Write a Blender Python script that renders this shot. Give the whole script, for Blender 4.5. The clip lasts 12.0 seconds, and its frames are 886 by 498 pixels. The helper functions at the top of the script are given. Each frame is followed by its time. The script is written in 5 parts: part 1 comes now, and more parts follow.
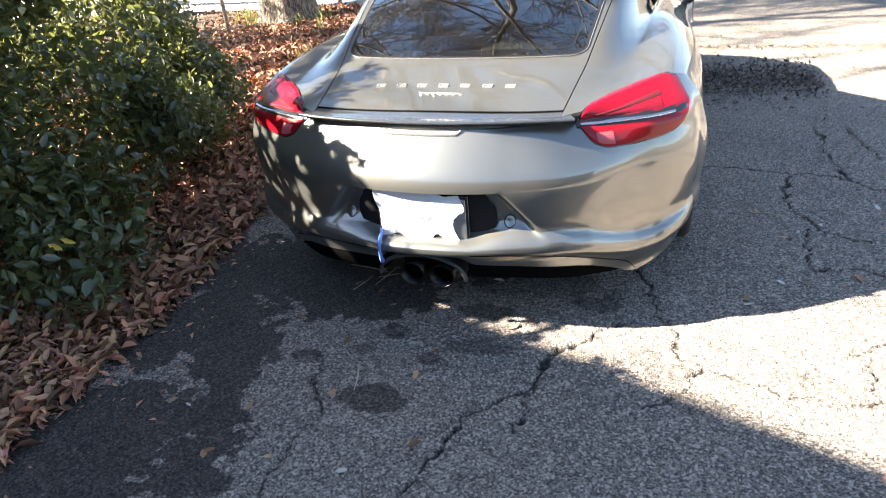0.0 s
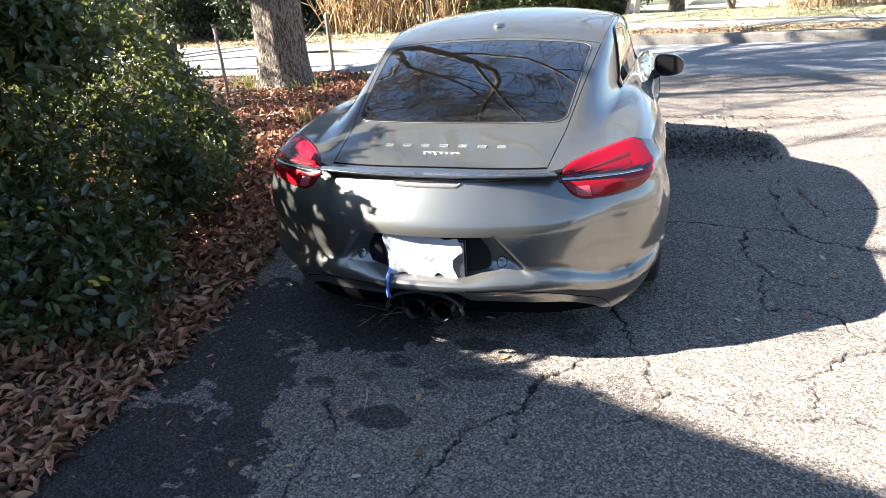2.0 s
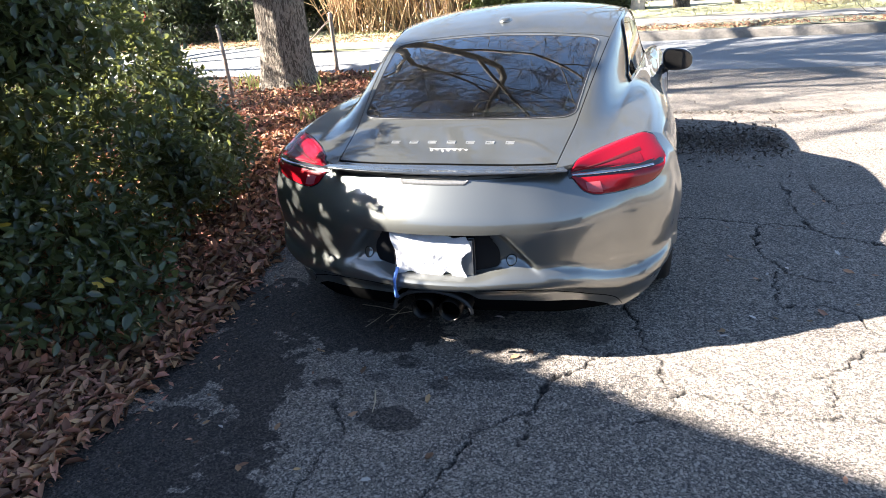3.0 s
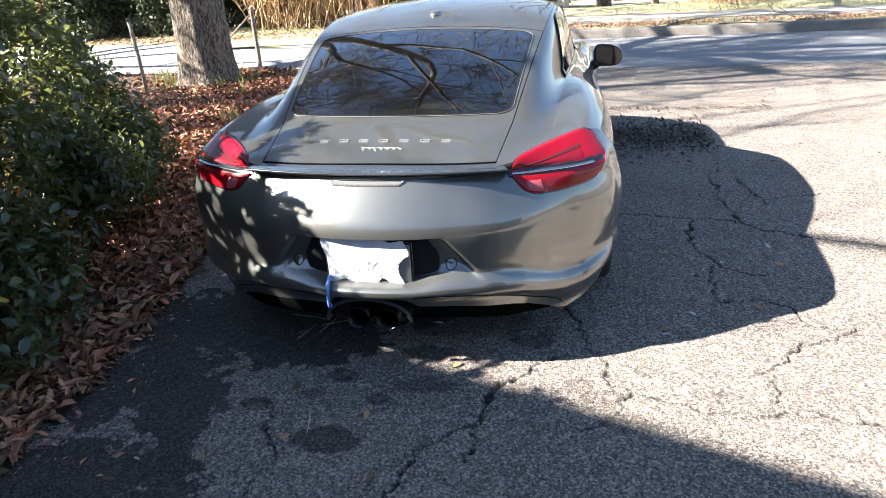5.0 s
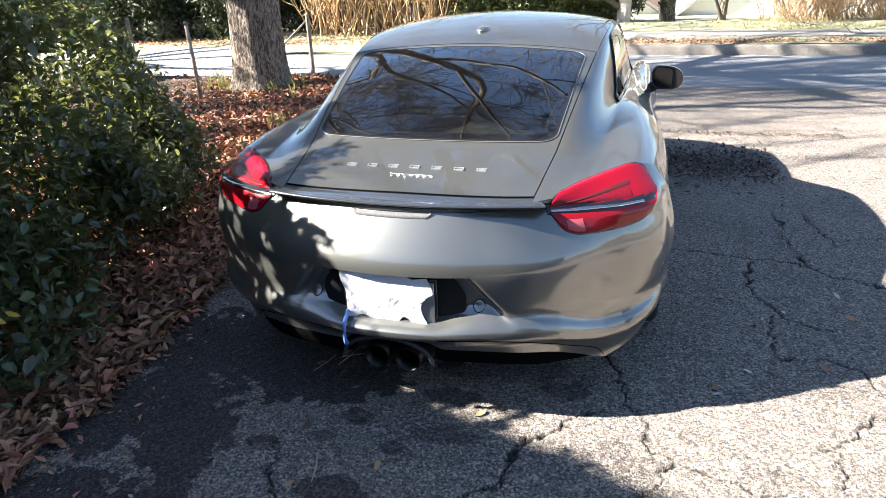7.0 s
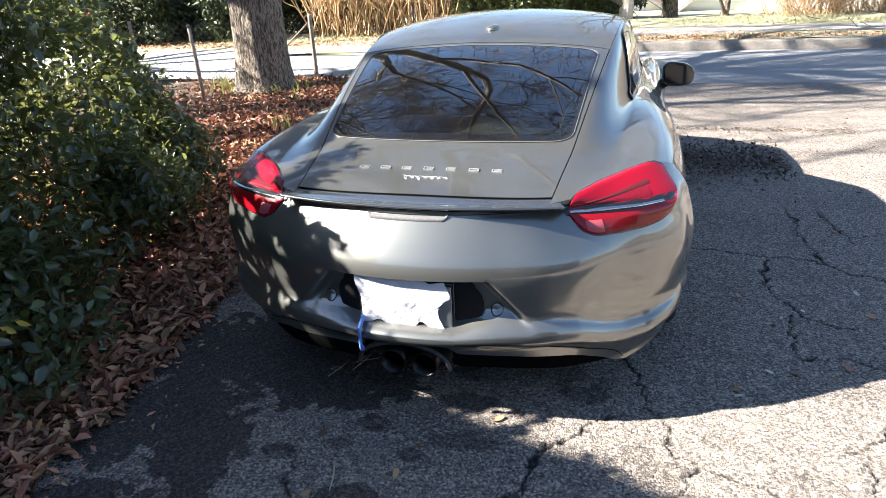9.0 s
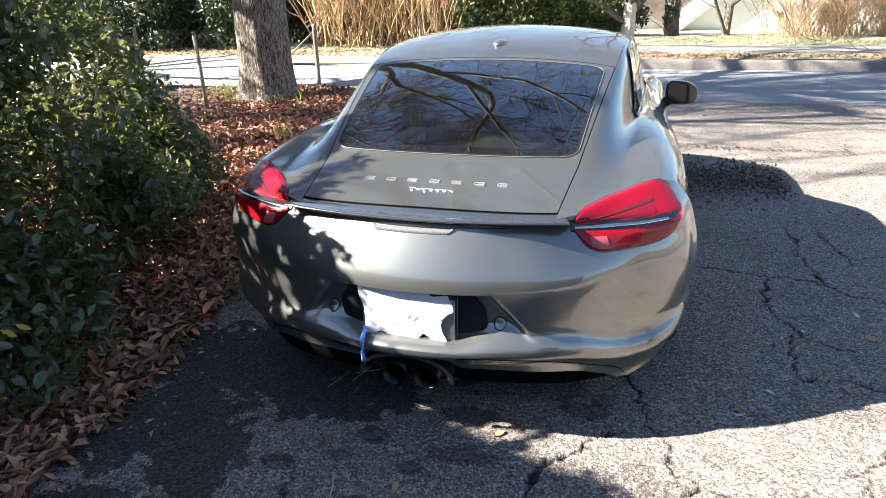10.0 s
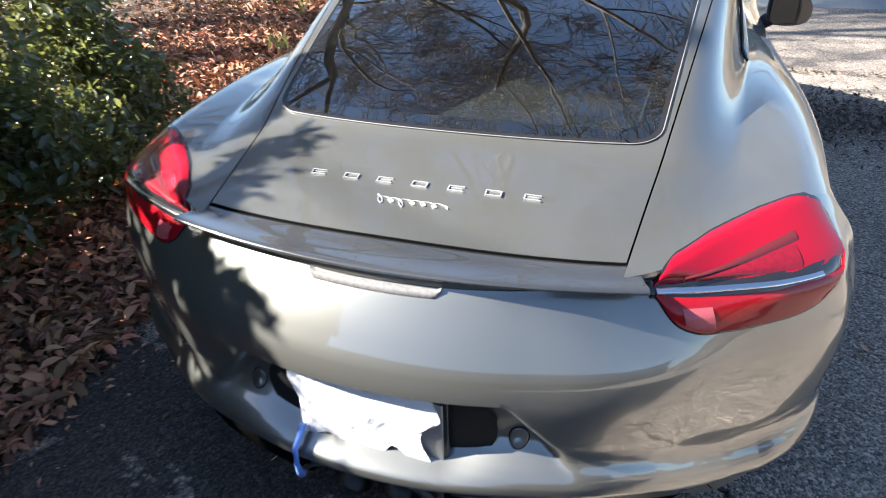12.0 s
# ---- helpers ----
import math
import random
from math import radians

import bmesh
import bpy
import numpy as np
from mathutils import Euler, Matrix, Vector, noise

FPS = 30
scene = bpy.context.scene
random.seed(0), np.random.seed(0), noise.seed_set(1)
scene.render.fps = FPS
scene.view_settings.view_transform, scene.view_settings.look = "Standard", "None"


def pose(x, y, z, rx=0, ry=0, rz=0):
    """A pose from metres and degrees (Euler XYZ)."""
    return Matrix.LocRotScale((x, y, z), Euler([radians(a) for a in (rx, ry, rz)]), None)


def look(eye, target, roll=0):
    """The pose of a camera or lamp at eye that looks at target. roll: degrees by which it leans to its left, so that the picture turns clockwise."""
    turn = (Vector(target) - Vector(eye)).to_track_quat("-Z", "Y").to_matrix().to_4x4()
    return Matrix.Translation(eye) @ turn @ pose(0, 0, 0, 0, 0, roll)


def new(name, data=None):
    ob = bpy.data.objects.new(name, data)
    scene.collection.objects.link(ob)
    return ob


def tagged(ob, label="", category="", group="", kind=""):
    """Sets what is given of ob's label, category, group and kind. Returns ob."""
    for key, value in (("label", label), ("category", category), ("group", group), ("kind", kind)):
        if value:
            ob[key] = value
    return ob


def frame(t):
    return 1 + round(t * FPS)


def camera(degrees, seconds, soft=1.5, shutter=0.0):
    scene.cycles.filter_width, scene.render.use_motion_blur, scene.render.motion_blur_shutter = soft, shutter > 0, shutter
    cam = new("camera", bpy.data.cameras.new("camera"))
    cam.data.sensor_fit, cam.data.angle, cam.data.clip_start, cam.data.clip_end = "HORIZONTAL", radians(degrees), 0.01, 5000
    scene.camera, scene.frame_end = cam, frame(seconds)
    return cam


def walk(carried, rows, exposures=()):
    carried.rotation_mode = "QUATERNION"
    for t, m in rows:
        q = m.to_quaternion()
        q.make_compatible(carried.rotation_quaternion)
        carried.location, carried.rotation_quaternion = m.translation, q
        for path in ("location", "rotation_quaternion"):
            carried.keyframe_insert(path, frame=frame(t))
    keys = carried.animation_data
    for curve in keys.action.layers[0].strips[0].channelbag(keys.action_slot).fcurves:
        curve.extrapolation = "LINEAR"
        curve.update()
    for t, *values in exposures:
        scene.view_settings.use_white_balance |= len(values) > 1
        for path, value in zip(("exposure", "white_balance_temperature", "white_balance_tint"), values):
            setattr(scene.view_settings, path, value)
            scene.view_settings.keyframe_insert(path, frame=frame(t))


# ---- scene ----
cam = camera(68.5, 12.0, soft=0.65, shutter=0.2)
# seconds, x, y, z, yaw, pitch, roll
ROWS = [
    (0.0, 0.760, -1.964, 1.459, 17.64, -29.01, 4.57),
    (0.5, 0.764, -2.223, 1.572, 16.67, -24.58, 2.59),
    (1.0, 0.837, -2.321, 1.572, 17.01, -21.88, 4.87),
    (1.5, 0.796, -2.308, 1.546, 17.11, -22.29, 3.69),
    (2.0, 0.789, -2.302, 1.536, 16.27, -23.69, 3.38),
    (2.5, 0.774, -2.284, 1.524, 16.56, -23.52, 4.01),
    (4.5, 0.745, -2.205, 1.494, 12.94, -25.06, 3.74),
    (5.0, 0.712, -2.137, 1.480, 10.41, -24.26, 3.03),
    (5.5, 0.763, -1.985, 1.478, 14.83, -26.17, 2.52),
    (6.0, 0.789, -1.904, 1.491, 15.37, -26.18, 0.90),
    (6.5, 0.753, -1.904, 1.491, 15.37, -23.85, 2.06),
    (8.5, 0.706, -1.883, 1.501, 16.12, -23.06, 1.44),
    (9.0, 0.677, -1.875, 1.490, 15.45, -23.42, 2.69),
    (9.5, 0.671, -1.883, 1.497, 15.55, -22.59, 2.09),
    (10.0, 0.652, -1.882, 1.496, 15.69, -22.40, 1.38),
    (10.5, 0.617, -1.836, 1.489, 14.47, -24.12, 1.34),
    (11.0, 0.605, -1.684, 1.461, 15.45, -24.83, 0.88),
    (11.5, 0.580, -1.324, 1.458, 23.49, -27.37, 3.02),
    (12.0, 0.472, -0.926, 1.440, 18.63, -31.05, 1.48),
]
STOPS = [(0.0, 3.22), (0.5, 2.88), (1.0, 2.71), (1.5, 2.61), (2.5, 2.66), (4.5, 2.56), (5.5, 2.43), (6.5, 2.49), (10.5, 2.47), (11.5, 2.60), (12.0, 2.66)]
EXPOSURES = [(t, stops + 0.2, max(6280, 6950 - 300 * t), 12) for t, stops in STOPS]
walk(cam, [(t, pose(x, y, z, 90 + pitch, roll, yaw)) for t, x, y, z, yaw, pitch, roll in ROWS], EXPOSURES)

# ---- light ----
SUN_X, SUN_Y = 1.38, 0.48
SUN_FROM = Vector((-SUN_X, -SUN_Y, 1.0)).normalized()
world = bpy.data.worlds.new("world")
scene.world = world
world.use_nodes = True
wn = world.node_tree.nodes
sky = wn.new("ShaderNodeTexSky")
sky.sky_type, sky.sun_disc = "NISHITA", False
sky.sun_elevation = math.asin(SUN_FROM.z)
sky.sun_rotation = math.atan2(SUN_FROM.x, SUN_FROM.y)
sky.air_density, sky.dust_density, sky.ozone_density = 1.0, 0.2, 1.5
wn["Background"].inputs["Strength"].default_value = 0.043
world.node_tree.links.new(sky.outputs[0], wn["Background"].inputs[0])
sun = new("sun", bpy.data.lights.new("sun", "SUN"))
sun.data.energy, sun.data.angle, sun.data.color = 5.0, radians(0.53), (1.0, 0.93, 0.82)
sun.matrix_world = look(SUN_FROM * 50, (0, 0, 0))

# ---- materials ----
def material(name, base, rough=0.7, metal=0.0, spread=0.0, grain=0.0, grain_size=40.0, blotch=0.0, blotch_size=2.0,
             bump=0.0, bump_size=80.0, coat=0.0, coat_rough=0.04, coat_ior=1.5, dark=None, per=None, space="Object", spec=0.5, sheen=0.0):
    """A surface with two scales of variation: grain and blotches, and a fine relief."""
    m = bpy.data.materials.new(name)
    m.use_nodes = True
    nt = m.node_tree
    n, l = nt.nodes, nt.links
    bsdf = n["Principled BSDF"]
    bsdf.inputs["Roughness"].default_value, bsdf.inputs["Metallic"].default_value = rough, metal
    bsdf.inputs["Coat Weight"].default_value, bsdf.inputs["Coat Roughness"].default_value = coat, coat_rough
    bsdf.inputs["Coat IOR"].default_value = coat_ior
    bsdf.inputs["Specular IOR Level"].default_value = spec
    dark = dark or tuple(c * 0.45 for c in base)
    tex = n.new("ShaderNodeTexCoord")
    out = None

    def noise_node(size, detail=4.0):
        t = n.new("ShaderNodeTexNoise")
        t.inputs["Scale"].default_value, t.inputs["Detail"].default_value = size, detail
        l.new(tex.outputs[space], t.inputs["Vector"])
        return t.outputs["Fac"]

    def mixed(fac, a, b):
        x = n.new("ShaderNodeMix")
        x.data_type = "RGBA"
        for sock, v in ((x.inputs["Factor"], fac), (x.inputs[6], a), (x.inputs[7], b)):
            if isinstance(v, (tuple, float, int)):
                sock.default_value = (*v, 1) if isinstance(v, tuple) else v
            else:
                l.new(v, sock)
        return x.outputs[2]

    def ranged(v, a, b, c, d):
        x = n.new("ShaderNodeMapRange")
        l.new(v, x.inputs[0])
        for i, k in enumerate((a, b, c, d)):
            x.inputs[1 + i].default_value = k
        return x.outputs[0]

    col = base
    if blotch:
        col = mixed(ranged(noise_node(blotch_size), 0.4, 0.68, 0.0, blotch), col, dark)
    if grain:
        col = mixed(ranged(noise_node(grain_size, 6.0), 0.38, 0.66, 0.0, grain), col, dark)
    if per:
        src = n.new("ShaderNodeNewGeometry").outputs["Random Per Island"] if per == "island" else n.new("ShaderNodeObjectInfo").outputs["Random"]
        hsv = n.new("ShaderNodeHueSaturation")
        l.new(ranged(src, 0, 1, 1 - spread, 1 + spread), hsv.inputs["Value"])
        wob = n.new("ShaderNodeMath")
        wob.operation = "FRACT"
        mul = n.new("ShaderNodeMath")
        mul.operation = "MULTIPLY"
        l.new(src, mul.inputs[0])
        mul.inputs[1].default_value = 17.3
        l.new(mul.outputs[0], wob.inputs[0])
        l.new(ranged(wob.outputs[0], 0, 1, 0.5 - spread * 0.025, 0.5 + spread * 0.025), hsv.inputs["Hue"])
        if isinstance(col, tuple):
            hsv.inputs["Color"].default_value = (*col, 1)
        else:
            l.new(col, hsv.inputs["Color"])
        col = hsv.outputs[0]
    if isinstance(col, tuple):
        bsdf.inputs["Base Color"].default_value = (*col, 1)
    else:
        l.new(col, bsdf.inputs["Base Color"])
    if bump:
        b = n.new("ShaderNodeBump")
        b.inputs["Strength"].default_value, b.inputs["Distance"].default_value = 1.0, bump
        l.new(noise_node(bump_size, 5.0), b.inputs["Height"])
        l.new(b.outputs[0], bsdf.inputs["Normal"])
    return m


def glassy(name, tint, rough=0.0):
    """Thin tinted glass: clear through, glossy by its angle."""
    m = bpy.data.materials.new(name)
    m.use_nodes = True
    n, l = m.node_tree.nodes, m.node_tree.links
    n.remove(n["Principled BSDF"])
    clear, gloss, mix, fres = n.new("ShaderNodeBsdfTransparent"), n.new("ShaderNodeBsdfGlossy"), n.new("ShaderNodeMixShader"), n.new("ShaderNodeFresnel")
    clear.inputs[0].default_value = (*tint, 1)
    gloss.inputs["Roughness"].default_value = rough
    fres.inputs[0].default_value = 1.52
    twice = n.new("ShaderNodeMath")
    twice.operation, twice.use_clamp = "MULTIPLY", True
    twice.inputs[1].default_value = 4.2
    l.new(fres.outputs[0], twice.inputs[0])
    l.new(twice.outputs[0], mix.inputs[0])
    l.new(clear.outputs[0], mix.inputs[1])
    l.new(gloss.outputs[0], mix.inputs[2])
    l.new(mix.outputs[0], n["Material Output"].inputs[0])
    return m


PAINT = material("grey metallic paint", (0.190, 0.193, 0.176), 0.36, 0.78, blotch=0.08, blotch_size=1.2, grain=0.10, grain_size=700, coat=1.0, coat_rough=0.035, coat_ior=1.9)
BLACK = material("black plastic", (0.014, 0.014, 0.015), 0.55, grain=0.3, grain_size=300, spec=0.2)
GLOSS_BLACK = material("gloss black trim", (0.012, 0.012, 0.014), 0.12, coat=0.6)
GAP = material("dark seam", (0.004, 0.004, 0.004), 0.9, spec=0.0)
RUBBER = material("tyre rubber", (0.022, 0.022, 0.022), 0.85, grain=0.4, grain_size=60, bump=0.001, bump_size=90)
ALLOY = material("silver alloy", (0.55, 0.56, 0.57), 0.3, 0.9, grain=0.1)
CHROME = material("bright chrome", (0.75, 0.76, 0.78), 0.12, 1.0)
RED = material("red lamp plastic", (0.20, 0.002, 0.011), 0.25, coat=0.6, coat_rough=0.03, grain=0.25, grain_size=160, dark=(0.22, 0.003, 0.011), spec=0.2)
RED_LOW = material("deep red lamp plastic", (0.30, 0.003, 0.009), 0.25, coat=0.6, coat_rough=0.03, grain=0.25, grain_size=120, dark=(0.15, 0.002, 0.005), spec=0.2)
RED_DARK = material("dark red lamp plastic", (0.15, 0.004, 0.012), 0.3, coat=0.8, coat_rough=0.03, grain=0.5, grain_size=90, spec=0.2)
RED_BLACK = material("brown black lamp stripe", (0.075, 0.010, 0.012), 0.3, coat=0.8, coat_rough=0.03, spec=0.2)
WHITE_LENS = material("clear lamp plastic", (0.46, 0.085, 0.10), 0.3, coat=0.3, grain=0.3, grain_size=200)
CLOTH = material("white plastic film", (0.76, 0.76, 0.78), 0.40, grain=0.10, grain_size=60, blotch=0.25, blotch_size=18, dark=(0.55, 0.56, 0.60), bump=0.005, bump_size=40)
BLUE = material("blue webbing", (0.10, 0.22, 0.62), 0.7, grain=0.3, grain_size=200)
TINT = glassy("tinted glass", (0.25, 0.30, 0.275))
FABRIC = material("black upholstery", (0.014, 0.014, 0.015), 0.8, grain=0.3, grain_size=120)
TWIG = material("bare twigs", (0.13, 0.11, 0.09), 0.9, grain=0.5, grain_size=20)
def lets_light(m, colour, share):
    """Lets some light through thin leaves."""
    n, l = m.node_tree.nodes, m.node_tree.links
    out, bsdf = n["Material Output"], n["Principled BSDF"]
    tr, mix = n.new("ShaderNodeBsdfTranslucent"), n.new("ShaderNodeMixShader")
    tr.inputs[0].default_value = (*colour, 1)
    mix.inputs[0].default_value = share
    l.new(bsdf.outputs[0], mix.inputs[1])
    l.new(tr.outputs[0], mix.inputs[2])
    l.new(mix.outputs[0], out.inputs[0])
    return m


def bark_material(name, base, dark):
    """Upright ridges and furrows."""
    m = material(name, base, 0.92, grain=0.35, grain_size=40, dark=dark)
    n, l = m.node_tree.nodes, m.node_tree.links
    bsdf = n["Principled BSDF"]
    old = bsdf.inputs["Base Color"].links[0].from_socket
    tex, mp, v = n.new("ShaderNodeTexCoord"), n.new("ShaderNodeMapping"), n.new("ShaderNodeTexNoise")
    mp.inputs["Scale"].default_value = (48, 48, 11)
    v.inputs["Scale"].default_value, v.inputs["Detail"].default_value, v.inputs["Distortion"].default_value = 1.0, 8.0, 1.1
    l.new(tex.outputs["Object"], mp.inputs[0])
    l.new(mp.outputs[0], v.inputs["Vector"])
    r, x, b = n.new("ShaderNodeMapRange"), n.new("ShaderNodeMix"), n.new("ShaderNodeBump")
    r.inputs[1].default_value, r.inputs[2].default_value = 0.535, 0.435
    l.new(v.outputs["Fac"], r.inputs[0])
    x.data_type = "RGBA"
    l.new(r.outputs[0], x.inputs["Factor"])
    l.new(old, x.inputs[6])
    x.inputs[7].default_value = (*dark, 1)
    l.new(x.outputs[2], bsdf.inputs["Base Color"])
    b.inputs["Distance"].default_value = 0.05
    l.new(v.outputs["Fac"], b.inputs["Height"])
    l.new(b.outputs[0], bsdf.inputs["Normal"])
    return m


LEAF = lets_light(material("dark evergreen leaves", (0.060, 0.075, 0.029), 0.28, per="island", spread=0.65, spec=0.7), (0.34, 0.37, 0.10), 0.20)
LITTER = material("dry brown leaves", (0.40, 0.203, 0.118), 0.75, per="island", spread=0.8)
YELLOW = lets_light(material("yellowing leaves", (0.50, 0.36, 0.05), 0.5, per="island", spread=0.3), (0.6, 0.5, 0.08), 0.3)
SHOOT = lets_light(material("pale green shoots", (0.30, 0.33, 0.10), 0.5, per="island", spread=0.4), (0.4, 0.45, 0.12), 0.25)
EARTH = material("dark leaf mould", (0.10, 0.065, 0.04), 0.95, grain=0.7, grain_size=25, blotch=0.5, blotch_size=4, bump=0.03, bump_size=30)
RUST = material("weathered fence steel", (0.36, 0.31, 0.26), 0.7, 0.3, grain=0.7, grain_size=30, dark=(0.18, 0.10, 0.06))
WIRE = material("galvanised wire", (0.17, 0.165, 0.155), 0.5, 0.6, grain=0.4)
GRASS = material("winter grass", (0.42, 0.40, 0.28), 0.9, grain=0.6, grain_size=14, blotch=0.6, blotch_size=0.8, dark=(0.17, 0.18, 0.06), bump=0.03, bump_size=20)
# concrete twice: kerb darkened for its shaded face, paving lightened as sunlit
KERB = material("concrete kerb with shade in colour", (0.29, 0.26, 0.225), 0.9, grain=0.4, grain_size=30, blotch=0.6, blotch_size=2.5, bump=0.004)
PAVING = material("concrete paving with sunlight in colour", (0.52, 0.47, 0.40), 0.9, grain=0.4, grain_size=30, blotch=0.5, blotch_size=2.5, bump=0.004)
STREET = material("grey street asphalt", (0.30, 0.30, 0.30), 0.85, grain=0.35, grain_size=60, blotch=0.3, blotch_size=0.5, bump=0.004, bump_size=150)
SIDING = material("white painted siding", (0.82, 0.82, 0.80), 0.6, blotch=0.15, blotch_size=1.0)
ROOFING = material("grey shingles", (0.28, 0.27, 0.27), 0.9, grain=0.4, grain_size=9)
PANE = material("dark window glass", (0.05, 0.06, 0.07), 0.05, coat=1.0)

BARK = bark_material("oak bark", (0.33, 0.275, 0.215), (0.085, 0.066, 0.048))


# ---- builders ----
def mesh_ob(name, verts, faces, mat, parent=None, label="", smooth=True, uv=None):
    me = bpy.data.meshes.new(name)
    me.from_pydata([tuple(v) for v in verts], [], [tuple(f) for f in faces])
    me.validate()
    if smooth:
        me.shade_smooth()
    me.materials.append(mat)
    ob = new(name, me)
    if parent:
        ob.parent = parent
    if label:
        ob["label"] = label
    return ob


def part(name, bm, mat, parent, label="", smooth=True):
    me = bpy.data.meshes.new(name)
    bm.to_mesh(me)
    bm.free()
    if smooth:
        me.shade_smooth()
    me.materials.append(mat)
    ob = new(name, me)
    if parent:
        ob.parent = parent
    if label:
        ob["label"] = label
    return ob


def grid_faces(a, b, closed=False, flip=False):
    f = []
    for i in range(a - 1):
        for j in range(b if closed else b - 1):
            k = (j + 1) % b
            q = (i * b + j, i * b + k, (i + 1) * b + k, (i + 1) * b + j)
            f.append(q[::-1] if flip else q)
    return f


def grid_ob(name, P, mat, parent=None, label="", flip=False, thick=0.0, keep=None):
    """An object from a grid of places, of the thickness given."""
    a, b = P.shape[:2]
    faces = grid_faces(a, b, flip=flip)
    if keep is not None:
        faces = [f for f in faces if keep[f[0] // b, f[0] % b]]
    ob = mesh_ob(name, P.reshape(-1, 3), faces, mat, parent, label)
    if thick:
        s = ob.modifiers.new("solid", "SOLIDIFY")
        s.thickness, s.offset = thick, -1
        e = ob.modifiers.new("sharp_edges", "EDGE_SPLIT")
        e.split_angle = radians(50)
    return ob


def tube(points, radii, sides=10, cap=True):
    """A bmesh tube along points, with a radius for each."""
    bm = bmesh.new()
    rings = []
    pts = [Vector(p) for p in points]
    for i, p in enumerate(pts):
        d = (pts[min(i + 1, len(pts) - 1)] - pts[max(i - 1, 0)]).normalized()
        side = d.cross(Vector((0, 0, 1)) if abs(d.z) < 0.9 else Vector((1, 0, 0))).normalized()
        up = side.cross(d)
        r = radii[i] if hasattr(radii, "__len__") else radii
        rings.append([bm.verts.new(p + side * r * math.cos(a) + up * r * math.sin(a)) for a in (2 * math.pi * k / sides for k in range(sides))])
    for a, b in zip(rings, rings[1:]):
        for k in range(sides):
            bm.faces.new((a[k], a[(k + 1) % sides], b[(k + 1) % sides], b[k]))
    if cap:
        bm.faces.new(rings[0][::-1])
        bm.faces.new(rings[-1])
    bmesh.ops.recalc_face_normals(bm, faces=bm.faces)
    return bm


def box(size, at=(0, 0, 0), bevel=0.0, turn=0.0):
    bm = bmesh.new()
    bmesh.ops.create_cube(bm, size=1.0, matrix=Matrix.Translation(at) @ Matrix.Rotation(turn, 4, "Z") @ Matrix.Diagonal((*size, 1)))
    if bevel:
        bmesh.ops.bevel(bm, geom=bm.edges[:], offset=bevel, segments=3, affect="EDGES", profile=0.5)
    return bm


def empty(name, at, label, category, group=""):
    ob = new(name)
    ob.location = at
    return tagged(ob, label, category, group)


def hermite(keys, vals, y):
    """A smooth curve through the values at the keys."""
    keys, vals, y = np.asarray(keys, float), np.asarray(vals, float), np.asarray(y, float)
    s = np.gradient(vals, keys)
    i = np.clip(np.searchsorted(keys, y) - 1, 0, len(keys) - 2)
    h = keys[i + 1] - keys[i]
    t = np.clip((y - keys[i]) / h, 0, 1)
    return ((2 * t**3 - 3 * t**2 + 1) * vals[i] + (t**3 - 2 * t**2 + t) * h * s[i] + (3 * t**2 - 2 * t**3) * vals[i + 1] + (t**3 - t**2) * h * s[i + 1])


def step(a, b, v):
    t = np.clip((np.asarray(v, float) - a) / (b - a), 0, 1)
    return t * t * (3 - 2 * t)


# ---- ground ----
def wobble(x, y, size, seed=0.0):
    """Smooth noise, as an array, by sums of sines."""
    v = 0
    for k, (a, b, c) in enumerate(((1.0, 0.6, 0.3), (-0.7, 1.1, 1.9), (1.7, -1.3, 4.1), (0.4, 2.3, 2.2), (-2.6, 0.9, 5.7), (2.1, 2.9, 0.8))):
        v = v + np.sin((a * x + b * y) / size + c + seed * (k + 1.3)) / (1 + 0.45 * k)
    return v / 3.0


